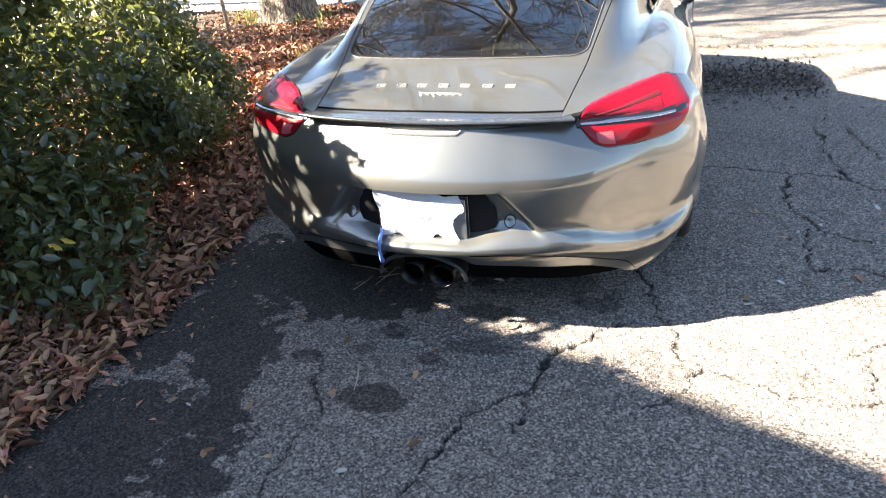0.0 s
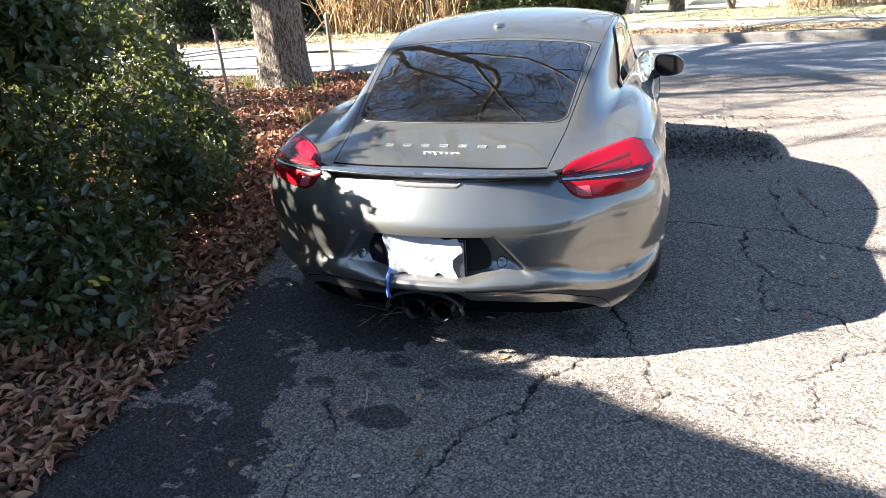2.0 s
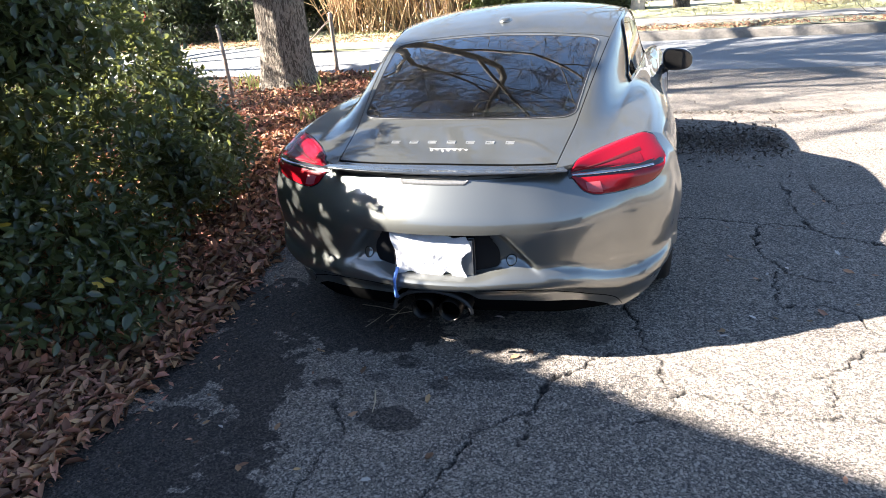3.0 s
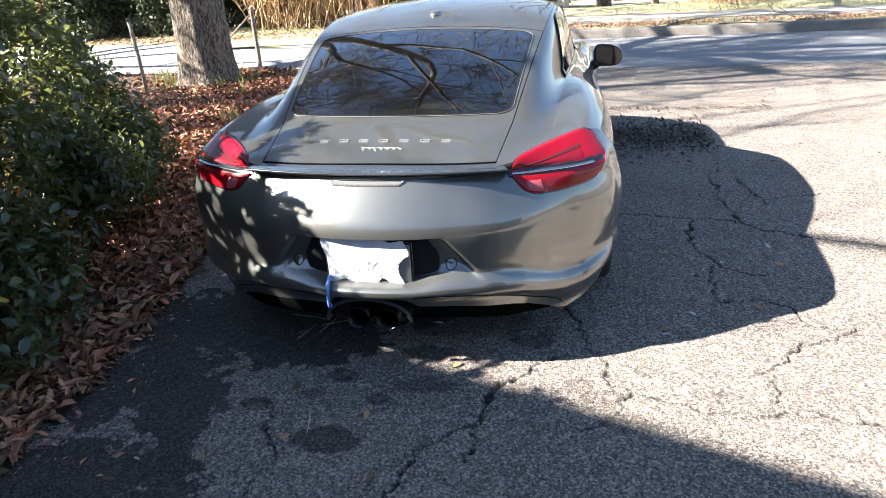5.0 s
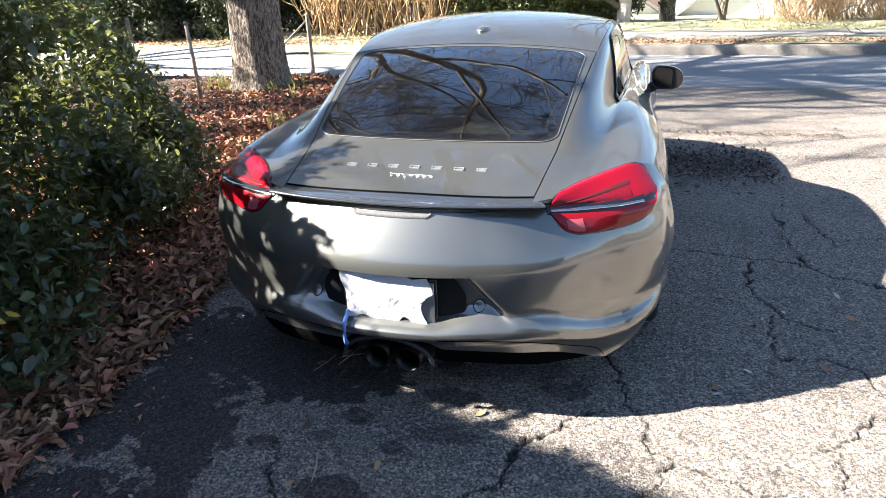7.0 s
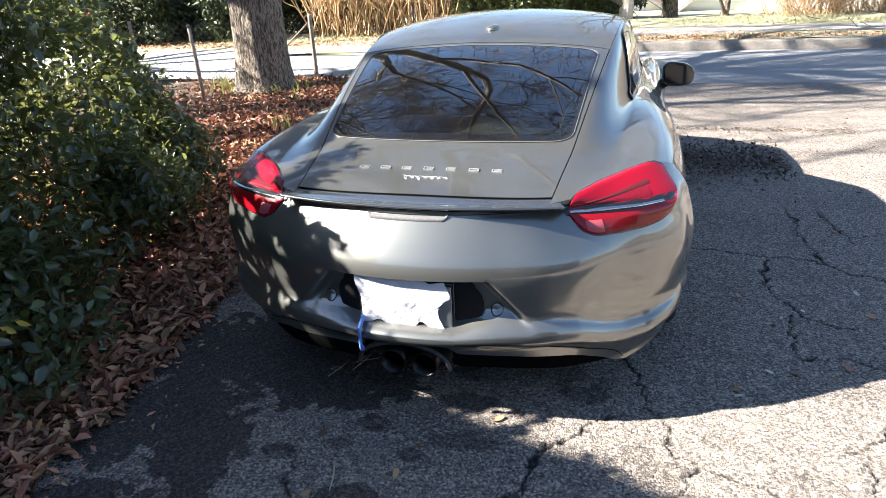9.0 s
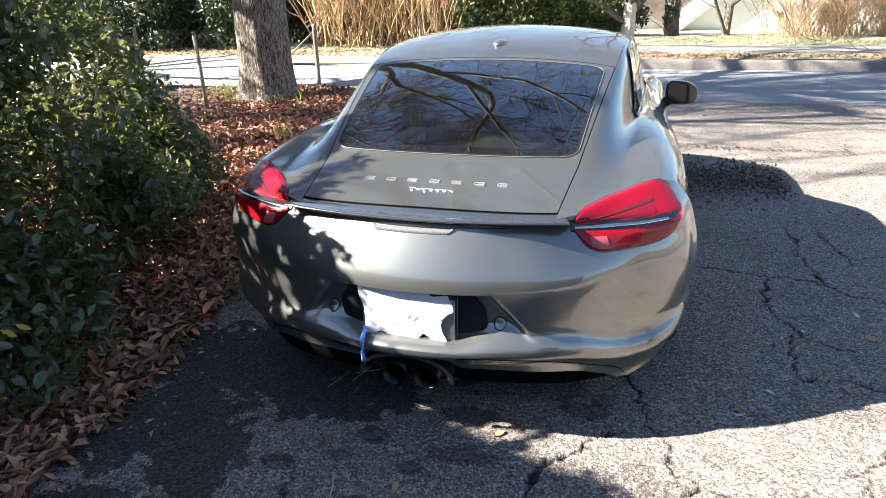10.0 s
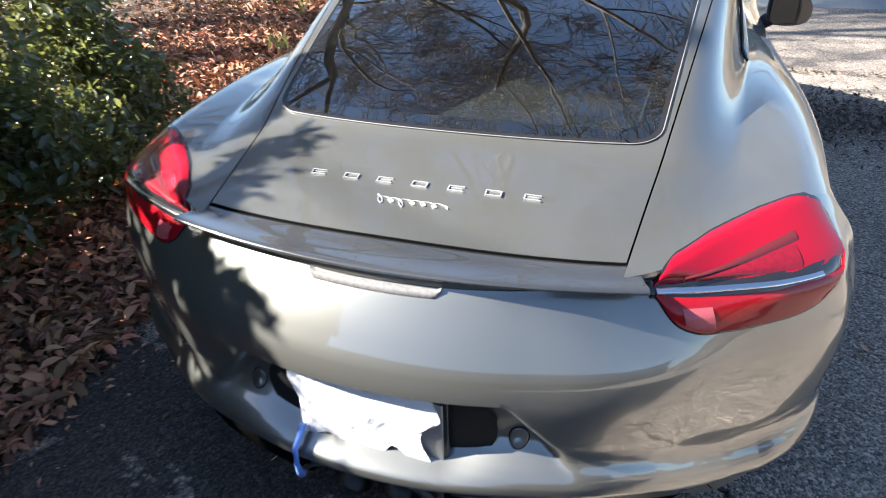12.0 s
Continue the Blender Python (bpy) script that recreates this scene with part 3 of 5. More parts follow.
def skirt():
    """The lower body: rings that hang from the tail's edge, round the flanks to the nose (right half)."""
    uu = np.concatenate([np.linspace(0, 0.8, 110), np.linspace(0.8, 1, 34)[1:]])
    rear = section(uu, tail(uu))
    tt = np.linspace(0, 1, 230)[1:-1]
    y0, y1 = float(tail(1.0)), float(nose(1.0))
    side = section(np.ones_like(tt), y0 + (y1 - y0) * tt)
    vv = np.linspace(1, 0, 40)
    front = section(vv, nose(vv))
    B = np.concatenate([rear, side, front])
    k = len(B)
    T = np.gradient(B[:, :2], axis=0)
    T /= np.linalg.norm(T, axis=1, keepdims=True) + 1e-9
    N = np.stack([T[:, 1], -T[:, 0]], 1)
    N[0], N[-1] = (0, -1), (0, 1)
    for _ in range(40):
        N[1:-1] = (N[:-2] + 2 * N[1:-1] + N[2:]) / 4
        N /= np.linalg.norm(N, axis=1, keepdims=True)
    wr = 1 - step(0.46, 0.66, np.abs(B[:, 0])) * 1.0
    wr[B[:, 1] > 1.5] = 0
    ws = step(0.30, 0.62, B[:, 1])
    wf = step(3.6, 4.1, B[:, 1])
    levels = np.unique(np.concatenate([np.linspace(0.84, 0.26, 64), REAR[0]]))[::-1]
    P = np.zeros((k, len(levels), 3))
    for i in range(k):
        zt = B[i, 2]
        arch = 0.0
        for wy in WHEELS_Y:
            d = abs(B[i, 1] - wy)
            if d < 0.375:
                arch = max(arch, 0.335 + math.sqrt(0.375**2 - d * d))
        ax = abs(B[i, 0])
        hem = float(np.interp(i, (62, 70, 78, 86, 92, 100, 110, 120, 130, 143, 152), (0.255, 0.235, 0.200, 0.162, 0.155, 0.178, 0.208, 0.232, 0.248, 0.270, 0.30)))
        sill = hem if 62 < i < 160 else max(0.19, 0.30 - 0.2 * ax * ax) + 0.045 * (1 - step(0.10, 0.17, ax)) if B[i, 1] < 0.9 else 0.19
        bottom = max(arch, sill)
        z = np.minimum(levels, zt)
        z = np.where(z < 0.40, 0.40 - (0.40 - z) * (0.40 - bottom) / 0.14, z) if bottom < 0.40 else z
        f = (levels - 0.26) / (levels[0] - 0.26)
        z = zt - (1 - f) * (zt - bottom) if arch > 0.40 else z
        # the ledge falls towards the corners
        zl = z + float(np.interp(i, (40, 54, 60, 66, 72, 78, 84, 94, 106, 126), (0, 0.006, 0.014, 0.024, 0.045, 0.065, 0.075, 0.068, 0.04, 0))) * (1 - step(0.42, 0.62, z)) * (B[i, 1] < 1.5)
        d = hermite(REAR[0][::-1], REAR[1][::-1], zl) * wr[i] + (1 - wr[i]) * ((1 - ws[i]) * hermite(CORNER[0][::-1], CORNER[1][::-1], zl) + ws[i] * hermite(FLANK[0][::-1], FLANK[1][::-1], z))
        d = d - d[0] + 0.05 * wf[i] * np.sin(np.clip((zt - z) / 0.3, 0, 1) * np.pi / 2)
        x = np.abs(B[i, 0])
        if B[i, 1] < 1:
            half = 0.262 + 0.78 * np.clip(0.566 - z, 0, 1)
            soft = 1 - step(half - 0.034, half + 0.004, x)
            d = d - 0.053 * soft * step(0.368, 0.412 + 0.075 * step(0.14, 0.32, x), z) * (1 - step(0.556, 0.574, z))
        P[i, :, 0], P[i, :, 1], P[i, :, 2] = B[i, 0] + N[i, 0] * d, B[i, 1] + N[i, 1] * d, z
    P[0, :, 0], P[-1, :, 0] = 0, 0
    return P


SKIRT = skirt()


def skirt_at(s, z, off=0.0):
    """The place on the lower body at ring s (a fraction of rings may be given) and height z, off metres out."""
    s = np.atleast_1d(np.asarray(s, float))
    z = np.atleast_1d(np.asarray(z, float))
    out = np.zeros((len(s), 3))
    for j in range(len(s)):
        i = int(min(max(s[j], 0), len(SKIRT) - 2))
        f = s[j] - i
        cols = []
        for ring in (SKIRT[i], SKIRT[i + 1]):
            cols.append([np.interp(z[j], ring[::-1, 2], ring[::-1, c]) for c in (0, 1)])
        p = np.array(cols[0]) * (1 - f) + np.array(cols[1]) * f
        t = np.array(cols[1]) - np.array(cols[0])
        n = np.array((t[1], -t[0])) / (np.hypot(*t) + 1e-9)
        out[j] = (*(p + n * off), z[j])
    return out


def ring_of(x, z=0.6):
    """The ring at which the tail's lower body lies x metres from the middle."""
    xs = [np.interp(z, r[::-1, 2], r[::-1, 0]) for r in SKIRT[:240]]
    return float(np.interp(x, xs, np.arange(240)))


def mirrored(P):
    Q = P.copy()
    Q[..., 0] *= -1
    return Q


def build_car():
    car = empty("car", (0, 0, 0), "grey metallic two-door coupe with a white film over its plate", "car")
    # hatch, roof and the body round them
    g = 0.0022
    def panel(name, u0, u1, ya, yb, nu, ny, label="", keep=None, parent=car, rim=0.012, mat=PAINT):
        u = np.linspace(u0, u1, nu)
        t = np.linspace(0, 1, ny)
        A, Bb = ya(u), yb(u)
        Y = A[:, None] + (Bb - A)[:, None] * t[None]
        U = np.repeat(u[:, None], ny, 1)
        return grid_ob(name, section(U, Y), mat, parent, label, flip=True, thick=rim, keep=keep(U, Y) if keep else None)

    def clear_of_glass(U, Y):
        mid, half = (GLASS_Y0 + GLASS_Y1) / 2, (GLASS_Y1 - GLASS_Y0) / 2
        return ~((np.abs(U) < GLASS_U * 0.93) & (np.abs(Y - mid) < half * 0.90))

    top_y = lambda u: 1.196 + 0.0 * u
    hem = lambda x: 0.102 + 0.16 * x * x
    panel("hatch", -SEAM + g, SEAM - g, lambda u: hem(nominal(u)), top_y, 90, 110, keep=clear_of_glass)
    # the spoiler: a low blade between the lamps, straight along its edge
    across = np.linspace(-1, 1, 90)
    ahead = section(0.440 * across, hem(nominal(0.440 * across)) - 0.004) - np.array((0, 0, 0.004))
    behind = np.stack([0.500 * across, -0.003 + 0.072 * across**2, 0.787 - 0.003 * across**2], -1)
    rows = [ahead - np.array((0, 0, 0.014)), ahead - np.array((0, -0.002, 0.003))]
    for k in np.linspace(0, 1, 16):
        rows.append(ahead + (behind - ahead) * k - np.array((0, 0, 0.003)) * math.sin(math.pi * k) ** 2)
    rows += [behind + np.array(o) for o in ((0, -0.004, -0.001), (0, -0.006, -0.004), (0, -0.004, -0.008), (0, 0.004, -0.011), (0, 0.03, -0.013), (0, 0.10, -0.03))]
    grid_ob("spoiler", np.stack(rows, 1), SPOILER, car)
    screen = lambda U, Y: ~((np.abs(U) < 0.36) & (Y > 2.32) & (Y < 2.98))
    panel("roof", -SEAM, SEAM, lambda u: 1.202 + 0.0 * u, nose, 60, 130, keep=screen)
    pane_top = lambda y: 0.445 + 0.14 * step(0.42, 0.0, y - 1.14) + 0.13 * step(2.25, 2.6, y)
    side_hole = lambda U, Y: ~((np.abs(U) > pane_top(Y) + 0.008) & (np.abs(U) < 0.60) & (Y > 1.18) & (Y < 2.56))
    for sgn in (1, -1):
        u0, u1 = (SEAM + g, 1.0) if sgn > 0 else (-1.0, -SEAM - g)
        panel("body_side", u0, u1, tail, nose, 70, 240, keep=side_hole)
    grid_ob("bumper_and_flank", np.concatenate([mirrored(SKIRT)[:0:-1], SKIRT]), PAINT, car, thick=0.010)
    # panes
    a, b = rounded(60, 0.14)
    pane = grid_ob("rear_window", glass_place(a, b, 0.003), TINT, car, "dark tinted rear window")
    pane.visible_shadow = False
    a, b = rounded(60, 0.14)
    ring = np.stack([glass_place(a * k, b * k, 0.0015) for k in (1.035, 0.90)])
    edge = [(0, j) for j in range(60)] + [(i, 59) for i in range(60)] + [(59, j) for j in range(59, -1, -1)] + [(i, 0) for i in range(59, -1, -1)]
    loop = np.array([[ring[k][i, j] for k in (0, 1)] for i, j in edge])
    grid_ob("window_border", loop, GLOSS_BLACK, pane)
    part("window_seal", tube([loop[k, 0] + np.array((0, 0, 0.001)) for k in range(0, len(loop), 2)] + [loop[0, 0]], 0.0018, 6, cap=False), SEAL, pane, "thin pale window seal")
    ua, ya = np.meshgrid(np.linspace(-0.375, 0.375, 24), np.linspace(2.30, 3.0, 20))
    grid_ob("windscreen", skin(ua, ya, 0.004), SCREEN_TINT, car)
    for sgn in (1, -1):
        y = np.linspace(1.14, 2.60, 48)
        lo = 0.615 - 0.0 * y
        hi = pane_top(y)
        U = np.stack([lo + (hi - lo) * k for k in np.linspace(0, 1, 8)]) * sgn
        lower = skin(np.full(48, 0.618 * sgn), y, 0.006)
        upper = skin(hi * sgn, y, 0.006)
        part("window_trim", tube(list(lower) + list(upper[::-1]) + [lower[0]], 0.0045, 6, cap=False), GLOSS_BLACK, car)
        w = grid_ob("side_window", skin(U, np.repeat(y[None], 8, 0), 0.004), SIDE_TINT, car)
    # roof aerial
    c = section(0.0, 1.36)
    bm = bmesh.new()
    bmesh.ops.create_uvsphere(bm, u_segments=16, v_segments=10, radius=1.0, matrix=Matrix.Translation((0.012, 1.40, float(c[2]) + 0.006)) @ Matrix.Rotation(radians(4), 4, "X") @ Matrix.Diagonal((0.034, 0.055, 0.017, 1)))
    part("roof_aerial", bm, PAINT, car)
    # seams
    y = np.linspace(float(tail(SEAM)), 1.20, 60)
    for sgn in (1, -1):
        grid_ob("hatch_seam", np.stack([section((SEAM + d) * sgn, y) - np.array((0, 0, 0.004)) for d in (-0.0035, 0.0035)], 1), GAP, car)
    # black strip over the hatch's end face: the gap's shade as colour
    u = np.linspace(-SEAM, SEAM, 80)
    grid_ob("spoiler_seam", np.stack([section(u, hem(nominal(u)) + k) - np.array((0, 0, d)) for k, d in ((-0.0005, 0.0015), (-0.0013, 0.010), (-0.008, 0.014))], 1), GAP, car)
    # tail edge: the recess below the spoiler, coloured black, the brake lamp under it
    u = np.linspace(-0.50, 0.50, 80)
    base = section(u, tail(u))
    foot = np.array([skirt_at([ring_of(abs(x), 0.757)], [0.757], 0.001)[0] * (1 if x > 0 else -1, 1, 1) for x in 0.500 * across])
    head = behind + np.array((0, 0.006, -0.012))
    tuck = 0.05 * step(0.84, 1.0, np.abs(across))
    foot[:, 1] += tuck
    mid = np.stack([head[:, 0], head[:, 1] + 0.014 + tuck, head[:, 2] - 0.010], -1)
    strip = np.stack([head, mid] + [mid + (foot - mid) * k for k in (0.3, 0.6, 1.0)], 1)
    grid_ob("lip_recess", strip, BLACK, car)
    ub = np.linspace(-0.149, 0.149, 30)
    sx = np.interp(np.abs(ub), nominal(np.linspace(0, 0.3, 60)), np.linspace(0, 0.3, 60)) * np.sign(ub)
    bb = section(sx, tail(sx))
    taper = (np.abs(ub) < 0.143)
    lamp = np.stack([bb + np.array((0, dy, dz)) * np.where(taper, 1, 0.6)[:, None] for dy, dz in ((0.010, -0.014), (-0.006, -0.015), (-0.012, -0.018), (-0.014, -0.029), (-0.010, -0.034), (0.02, -0.034))], 1)
    grid_ob("high_brake_lamp", lamp, GREY_LENS, car, "clear slim high brake lamp")
    # tail lamps
    for sgn in (1, -1):
        tail_lamp(car, sgn)
        mirror(car, sgn)
    # seam between the bumper and its lower strip
    for sgn in (1, -1):
        rr = np.linspace(ring_of(0.17, 0.33), 91, 90)
        zz = np.interp(rr, (18, 30, 42, 54, 66, 78, 84, 88, 91), (0.352, 0.351, 0.341, 0.315, 0.286, 0.243, 0.216, 0.192, 0.165))
        S = np.stack([skirt_at(rr, zz + k, 0.0012) for k in (0.0022, -0.0022)], 1)
        grid_ob("bumper_seam", S if sgn > 0 else mirrored(S), GAP, car)
    plate(car)
    exhaust(car)
    for wy in WHEELS_Y:
        for sgn in (1, -1):
            wheel(car, sgn, wy)
    cabin(car)
    part("underbody", box((1.16, 3.9, 0.28), (0, 2.10, 0.33), 0.05), BLACK, car)
    for wy in WHEELS_Y:
        for sgn in (1, -1):
            arc = np.linspace(-0.35, math.pi + 0.35, 30)
            P = np.array([[(sgn * x, wy + r * math.cos(a), 0.335 + r * math.sin(a)) for x, r in ((0.50, 0.0), (0.50, 0.372), (0.885, 0.378))] for a in arc])
            grid_ob("wheel_liner", P, BLACK, car, thick=0.006)
    badge(car)
    return car


R0 = 66.0


def tail_lamp(car, sgn):
    """Blunt at its inner tip, curling over the shoulder, rounded at its outer end."""
    lamp = new("tail_lamp")
    lamp.parent = car
    lamp["label"] = "red wrap-round tail lamp with a silver bar"
    uu = np.concatenate([np.linspace(0, 0.8, 110), np.linspace(0.8, 1, 34)[1:]])

    def ring(s, z):
        return R0 + 50 * s + 15 * np.clip(s, 0, 2) ** 2 * np.clip((z - bar(s)) / 0.06, 0, 1.2)

    def rim(s):
        return np.interp(R0 + 50 * s + 15 * np.clip(s, 0, 2) ** 2, np.arange(len(SKIRT)), SKIRT[:, 0, 2])

    def top(s):
        over = np.interp(s, (0, 0.03, 0.08, 0.25, 0.5, 0.70, 0.82, 0.91, 0.97, 1.0), (-0.030, -0.004, 0.011, 0.021, 0.020, 0.011, 0.003, -0.010, -0.028, -0.055))
        return rim(s) + over

    def low(s):
        return hermite((0.0, 0.05, 0.12, 0.26, 0.44, 0.64, 0.8, 0.9, 0.96, 1.0), (0.742, 0.705, 0.684, 0.677, 0.682, 0.692, 0.709, 0.728, 0.746, 0.770), s)

    def bar(s):
        return 0.751 + 0.006 * s

    def place(r, z, off):
        """On the tail below its edge, and over the shoulder above it."""
        edge = np.interp(r, np.arange(len(SKIRT)), SKIRT[:, 0, 2])
        P = skirt_at(r, np.minimum(z, edge), off)
        u = np.interp(r, np.arange(len(uu)), uu)
        Q = skin(u, tail(u) + np.maximum(z - edge, 0) * 2.2 + 0.001, off)
        k = step(-0.004, 0.008, z - edge)[:, None]
        return P * (1 - k) + Q * k

    def piece(name, mat, s0, s1, za, zb, off, n=60, m=16, label=""):
        s = s0 + (s1 - s0) * (0.5 - 0.5 * np.cos(np.pi * np.linspace(0, 1, n)))
        P = np.zeros((n, m, 3))
        for j, f in enumerate(np.linspace(0, 1, m)):
            z = za(s) + (zb(s) - za(s)) * f
            P[:, j] = place(ring(s, z), z, off + 0.005 * math.sin(math.pi * f))
        if sgn < 0:
            P = mirrored(P)
        return grid_ob(name, P, mat, lamp, label, flip=sgn > 0)

    slope = lambda s: 0.774 + 0.055 * (s - 0.14)
    piece("gasket", GLOSS_BLACK, -0.03, 1.02, lambda s: top(np.clip(s, 0, 1)) + 0.006, lambda s: low(np.clip(s, 0, 1)) - 0.005, 0.001)
    piece("upper_lens", RED, 0.0, 1.0, top, lambda s: np.minimum(bar(s) + 0.004, top(s)), 0.004)
    piece("inner_panel", RED_DARK, 0.17, 0.64, lambda s: slope(s) - 0.001, lambda s: np.minimum(bar(s) + 0.014, slope(s) - 0.002), 0.0062, n=30)
    piece("dark_stripe", RED_BLACK, 0.13, 0.66, lambda s: slope(s) + 0.002 + 0.012 * (s - 0.13), lambda s: slope(s) - 0.002 - 0.010 * (s - 0.13), 0.0072, n=30, m=6)
    piece("silver_bar", CHROME, 0.01, 0.76, lambda s: bar(s) + 0.005 - 0.002 * s, lambda s: bar(s) - 0.006 + 0.003 * s, 0.0075, m=8)
    piece("lower_lens", RED_LOW, 0.0, 1.0, lambda s: np.maximum(bar(s) - 0.004, low(s)), low, 0.004)
    piece("reversing_lens", WHITE_LENS, 0.10, 0.21, lambda s: bar(s) - 0.022, lambda s: low(s) + 0.007, 0.0062, n=16)


def mirror(car, sgn):
    m = new("door_mirror")
    m.parent = car
    part("arm", tube([(sgn * 0.80, 2.52, 0.70), (sgn * 0.845, 2.47, 0.745), (sgn * 0.90, 2.43, 0.795)], [0.040, 0.030, 0.034], 12), GLOSS_BLACK, m)
    bm = bmesh.new()
    bmesh.ops.create_uvsphere(bm, u_segments=32, v_segments=20, radius=1.0)
    sq = lambda t: math.copysign(abs(t) ** 0.70, t)
    for v in bm.verts:
        x, y, z = v.co
        y = max(y, -0.30)
        v.co = (sgn * (0.947 + sq(x) * 0.095), 2.41 + y * 0.095 + 0.02 * x, 0.828 + sq(z) * (0.070 - 0.012 * x) - 0.010 * x)
    part("housing", bm, GLOSS_BLACK, m)
    a, b = rounded(16, 0.55)
    P = np.stack([sgn * (0.947 + a * 0.079), 2.378 + 0.02 * a, 0.828 + b * (0.055 - 0.010 * a) - 0.010 * a], -1)
    grid_ob("mirror_glass", P, MIRROR, m, flip=sgn < 0)


MIRROR = material("dark mirror glass", (0.035, 0.038, 0.042), 0.03, 1.0)


def plate(car):
    # black recess lining, carrier, number plate, film and strap
    y0 = -0.062
    zs, us = np.linspace(0.388, 0.560, 24), np.linspace(-1, 1, 50)
    P = np.array([[(w * u, -0.0615 + 0.45 * (w * u) ** 2, z) for u in us for w in (0.190 + 0.068 * math.sqrt(max(0, 1 - ((z - 0.467) / 0.079) ** 2)) + 1.5 * max(0, z - 0.53),)] for z in zs])
    grid_ob("plate_recess", P, BLACK, car, flip=True)
    for sgn in (1, -1):
        def disc(rows):
            """A round piece that follows the bumper's skin: rows of radius and height."""
            out = []
            for a in np.linspace(0, 2 * math.pi, 25):
                line = []
                for r, up in rows:
                    p = skirt_at([ring_of(0.298 + r * math.cos(a), 0.447 + r * math.sin(a))], [0.447 + r * math.sin(a)])[0]
                    line.append((sgn * p[0], p[1] - up, p[2]))
                out.append(line)
            return np.array(out)

        grid_ob("parking_sensor", disc(((0.0185, 0.000), (0.0185, 0.003), (0.0165, 0.004), (0.0, 0.004))), PAINT, car)
        grid_ob("sensor_ring", disc(((0.0190, 0.0012), (0.0208, 0.0012))), GAP, car)
    holder = part("plate_frame", box((0.335, 0.016, 0.176), (0, y0, 0.466), 0.006), GLOSS_BLACK, car)
    part("number_plate", box((0.305, 0.006, 0.152), (0.006, y0 - 0.010, 0.466), 0.002), ALLOY, car, "plain silver number plate")
    n, m = 70, 46
    a, b = np.meshgrid(np.linspace(0, 1, n), np.linspace(0, 1, m), indexing="ij")
    low = 0.388 + 0.012 * np.sin(a * 9) + 0.020 * np.exp(-((a - 0.70) / 0.06) ** 2) - 0.050 * np.exp(-((a - 0.90) / 0.07) ** 2) - 0.006 * np.sin(a * 23)
    high = 0.566 - 0.008 * step(0.78, 0.85, a) + 0.004 * np.sin(a * 14)
    z = high + (low - high) * b
    x = -0.172 + 0.018 * step(0.1, 0.5, b) + (0.310 - 0.030 * step(0.3, 0.5, b) + 0.012 * np.sin(b * 7)) * a
    y = y0 - 0.022 - 0.003 * wobble(x, z, 0.03) - 0.0012 * wobble(x, z, 0.012, 2.0) - 0.006 * np.sin(np.pi * a) * np.sin(np.pi * b)
    film = grid_ob("plate_film", np.stack([x, y, z], -1), CLOTH, car, "crumpled white film over the plate", thick=0.0015)
    part("strap", tube([(-0.152, y0 - 0.024, 0.415), (-0.150, y0 - 0.072, 0.388), (-0.149, y0 - 0.078, 0.35), (-0.150, y0 - 0.072, 0.325), (-0.148, y0 - 0.066, 0.308)], [0.008, 0.007, 0.006, 0.007, 0.010], 8), BLUE, car, "blue strap end")


def exhaust(car):
    for x in (-0.084, 0.034):
        pipe = part("exhaust_pipe", tube([(x, 0.16, 0.202), (x, -0.030, 0.202)], [0.050, 0.048], 28, cap=False), CHROME_DARK, car)
        s = pipe.modifiers.new("solid", "SOLIDIFY")
        s.thickness, s.offset = 0.004, -1
        part("pipe_inside", tube([(x, 0.02, 0.202), (x, 0.03, 0.202)], [0.047, 0.047], 24), GAP, pipe)
    # black diffuser tucked under the body's hem, running out at the corners
    rr = np.arange(int(ring_of(0.165, 0.33)), 89)
    hem = SKIRT[rr, -1]
    under = np.where(rr < 62, hem[:, 2] - 0.055, np.interp(rr, (61, 70, 76, 82, 88), (0.200, 0.192, 0.180, 0.168, 0.154)))
    half = np.stack([hem + np.array((0, 0.016, 0.03)), hem + np.array((0, 0.006, 0.0)), np.stack([hem[:, 0], hem[:, 1] + 0.004, under + 0.012], -1), np.stack([hem[:, 0], hem[:, 1] + 0.012, under], -1), np.stack([hem[:, 0] * 0.97, hem[:, 1] + 0.10, under], -1), np.stack([hem[:, 0] * 0.9, hem[:, 1] + 0.35, under], -1)], 1)
    for P in (half, mirrored(half)):
        grid_ob("diffuser", P, GAP, car, thick=0.004)
    # rounded surround of the pipes
    turn = np.linspace(-0.05, math.pi + 0.05, 40)
    rows = ((0.172, 0.098, -0.076), (0.169, 0.093, -0.086), (0.160, 0.084, -0.086), (0.156, 0.080, -0.076), (0.154, 0.076, -0.03), (0.15, 0.07, 0.10))
    P = np.array([[(rx * math.cos(a) - 0.022, y + 0.10 * (rx * math.cos(a)) ** 2, 0.228 + rz * math.sin(a)) for rx, rz, y in rows] for a in turn])
    grid_ob("pipe_surround", P, DUSTY, car)
    part("heat_shield", box((0.30, 0.02, 0.20), (-0.022, 0.13, 0.23), 0.005), GAP, car)



DUSTY = material("dusty dark grey trim", (0.045, 0.045, 0.045), 0.5, grain=0.4, grain_size=80, blotch=0.4, blotch_size=20)
CHROME_DARK = material("sooty steel", (0.045, 0.042, 0.04), 0.4, 1.0, grain=0.4, grain_size=60)


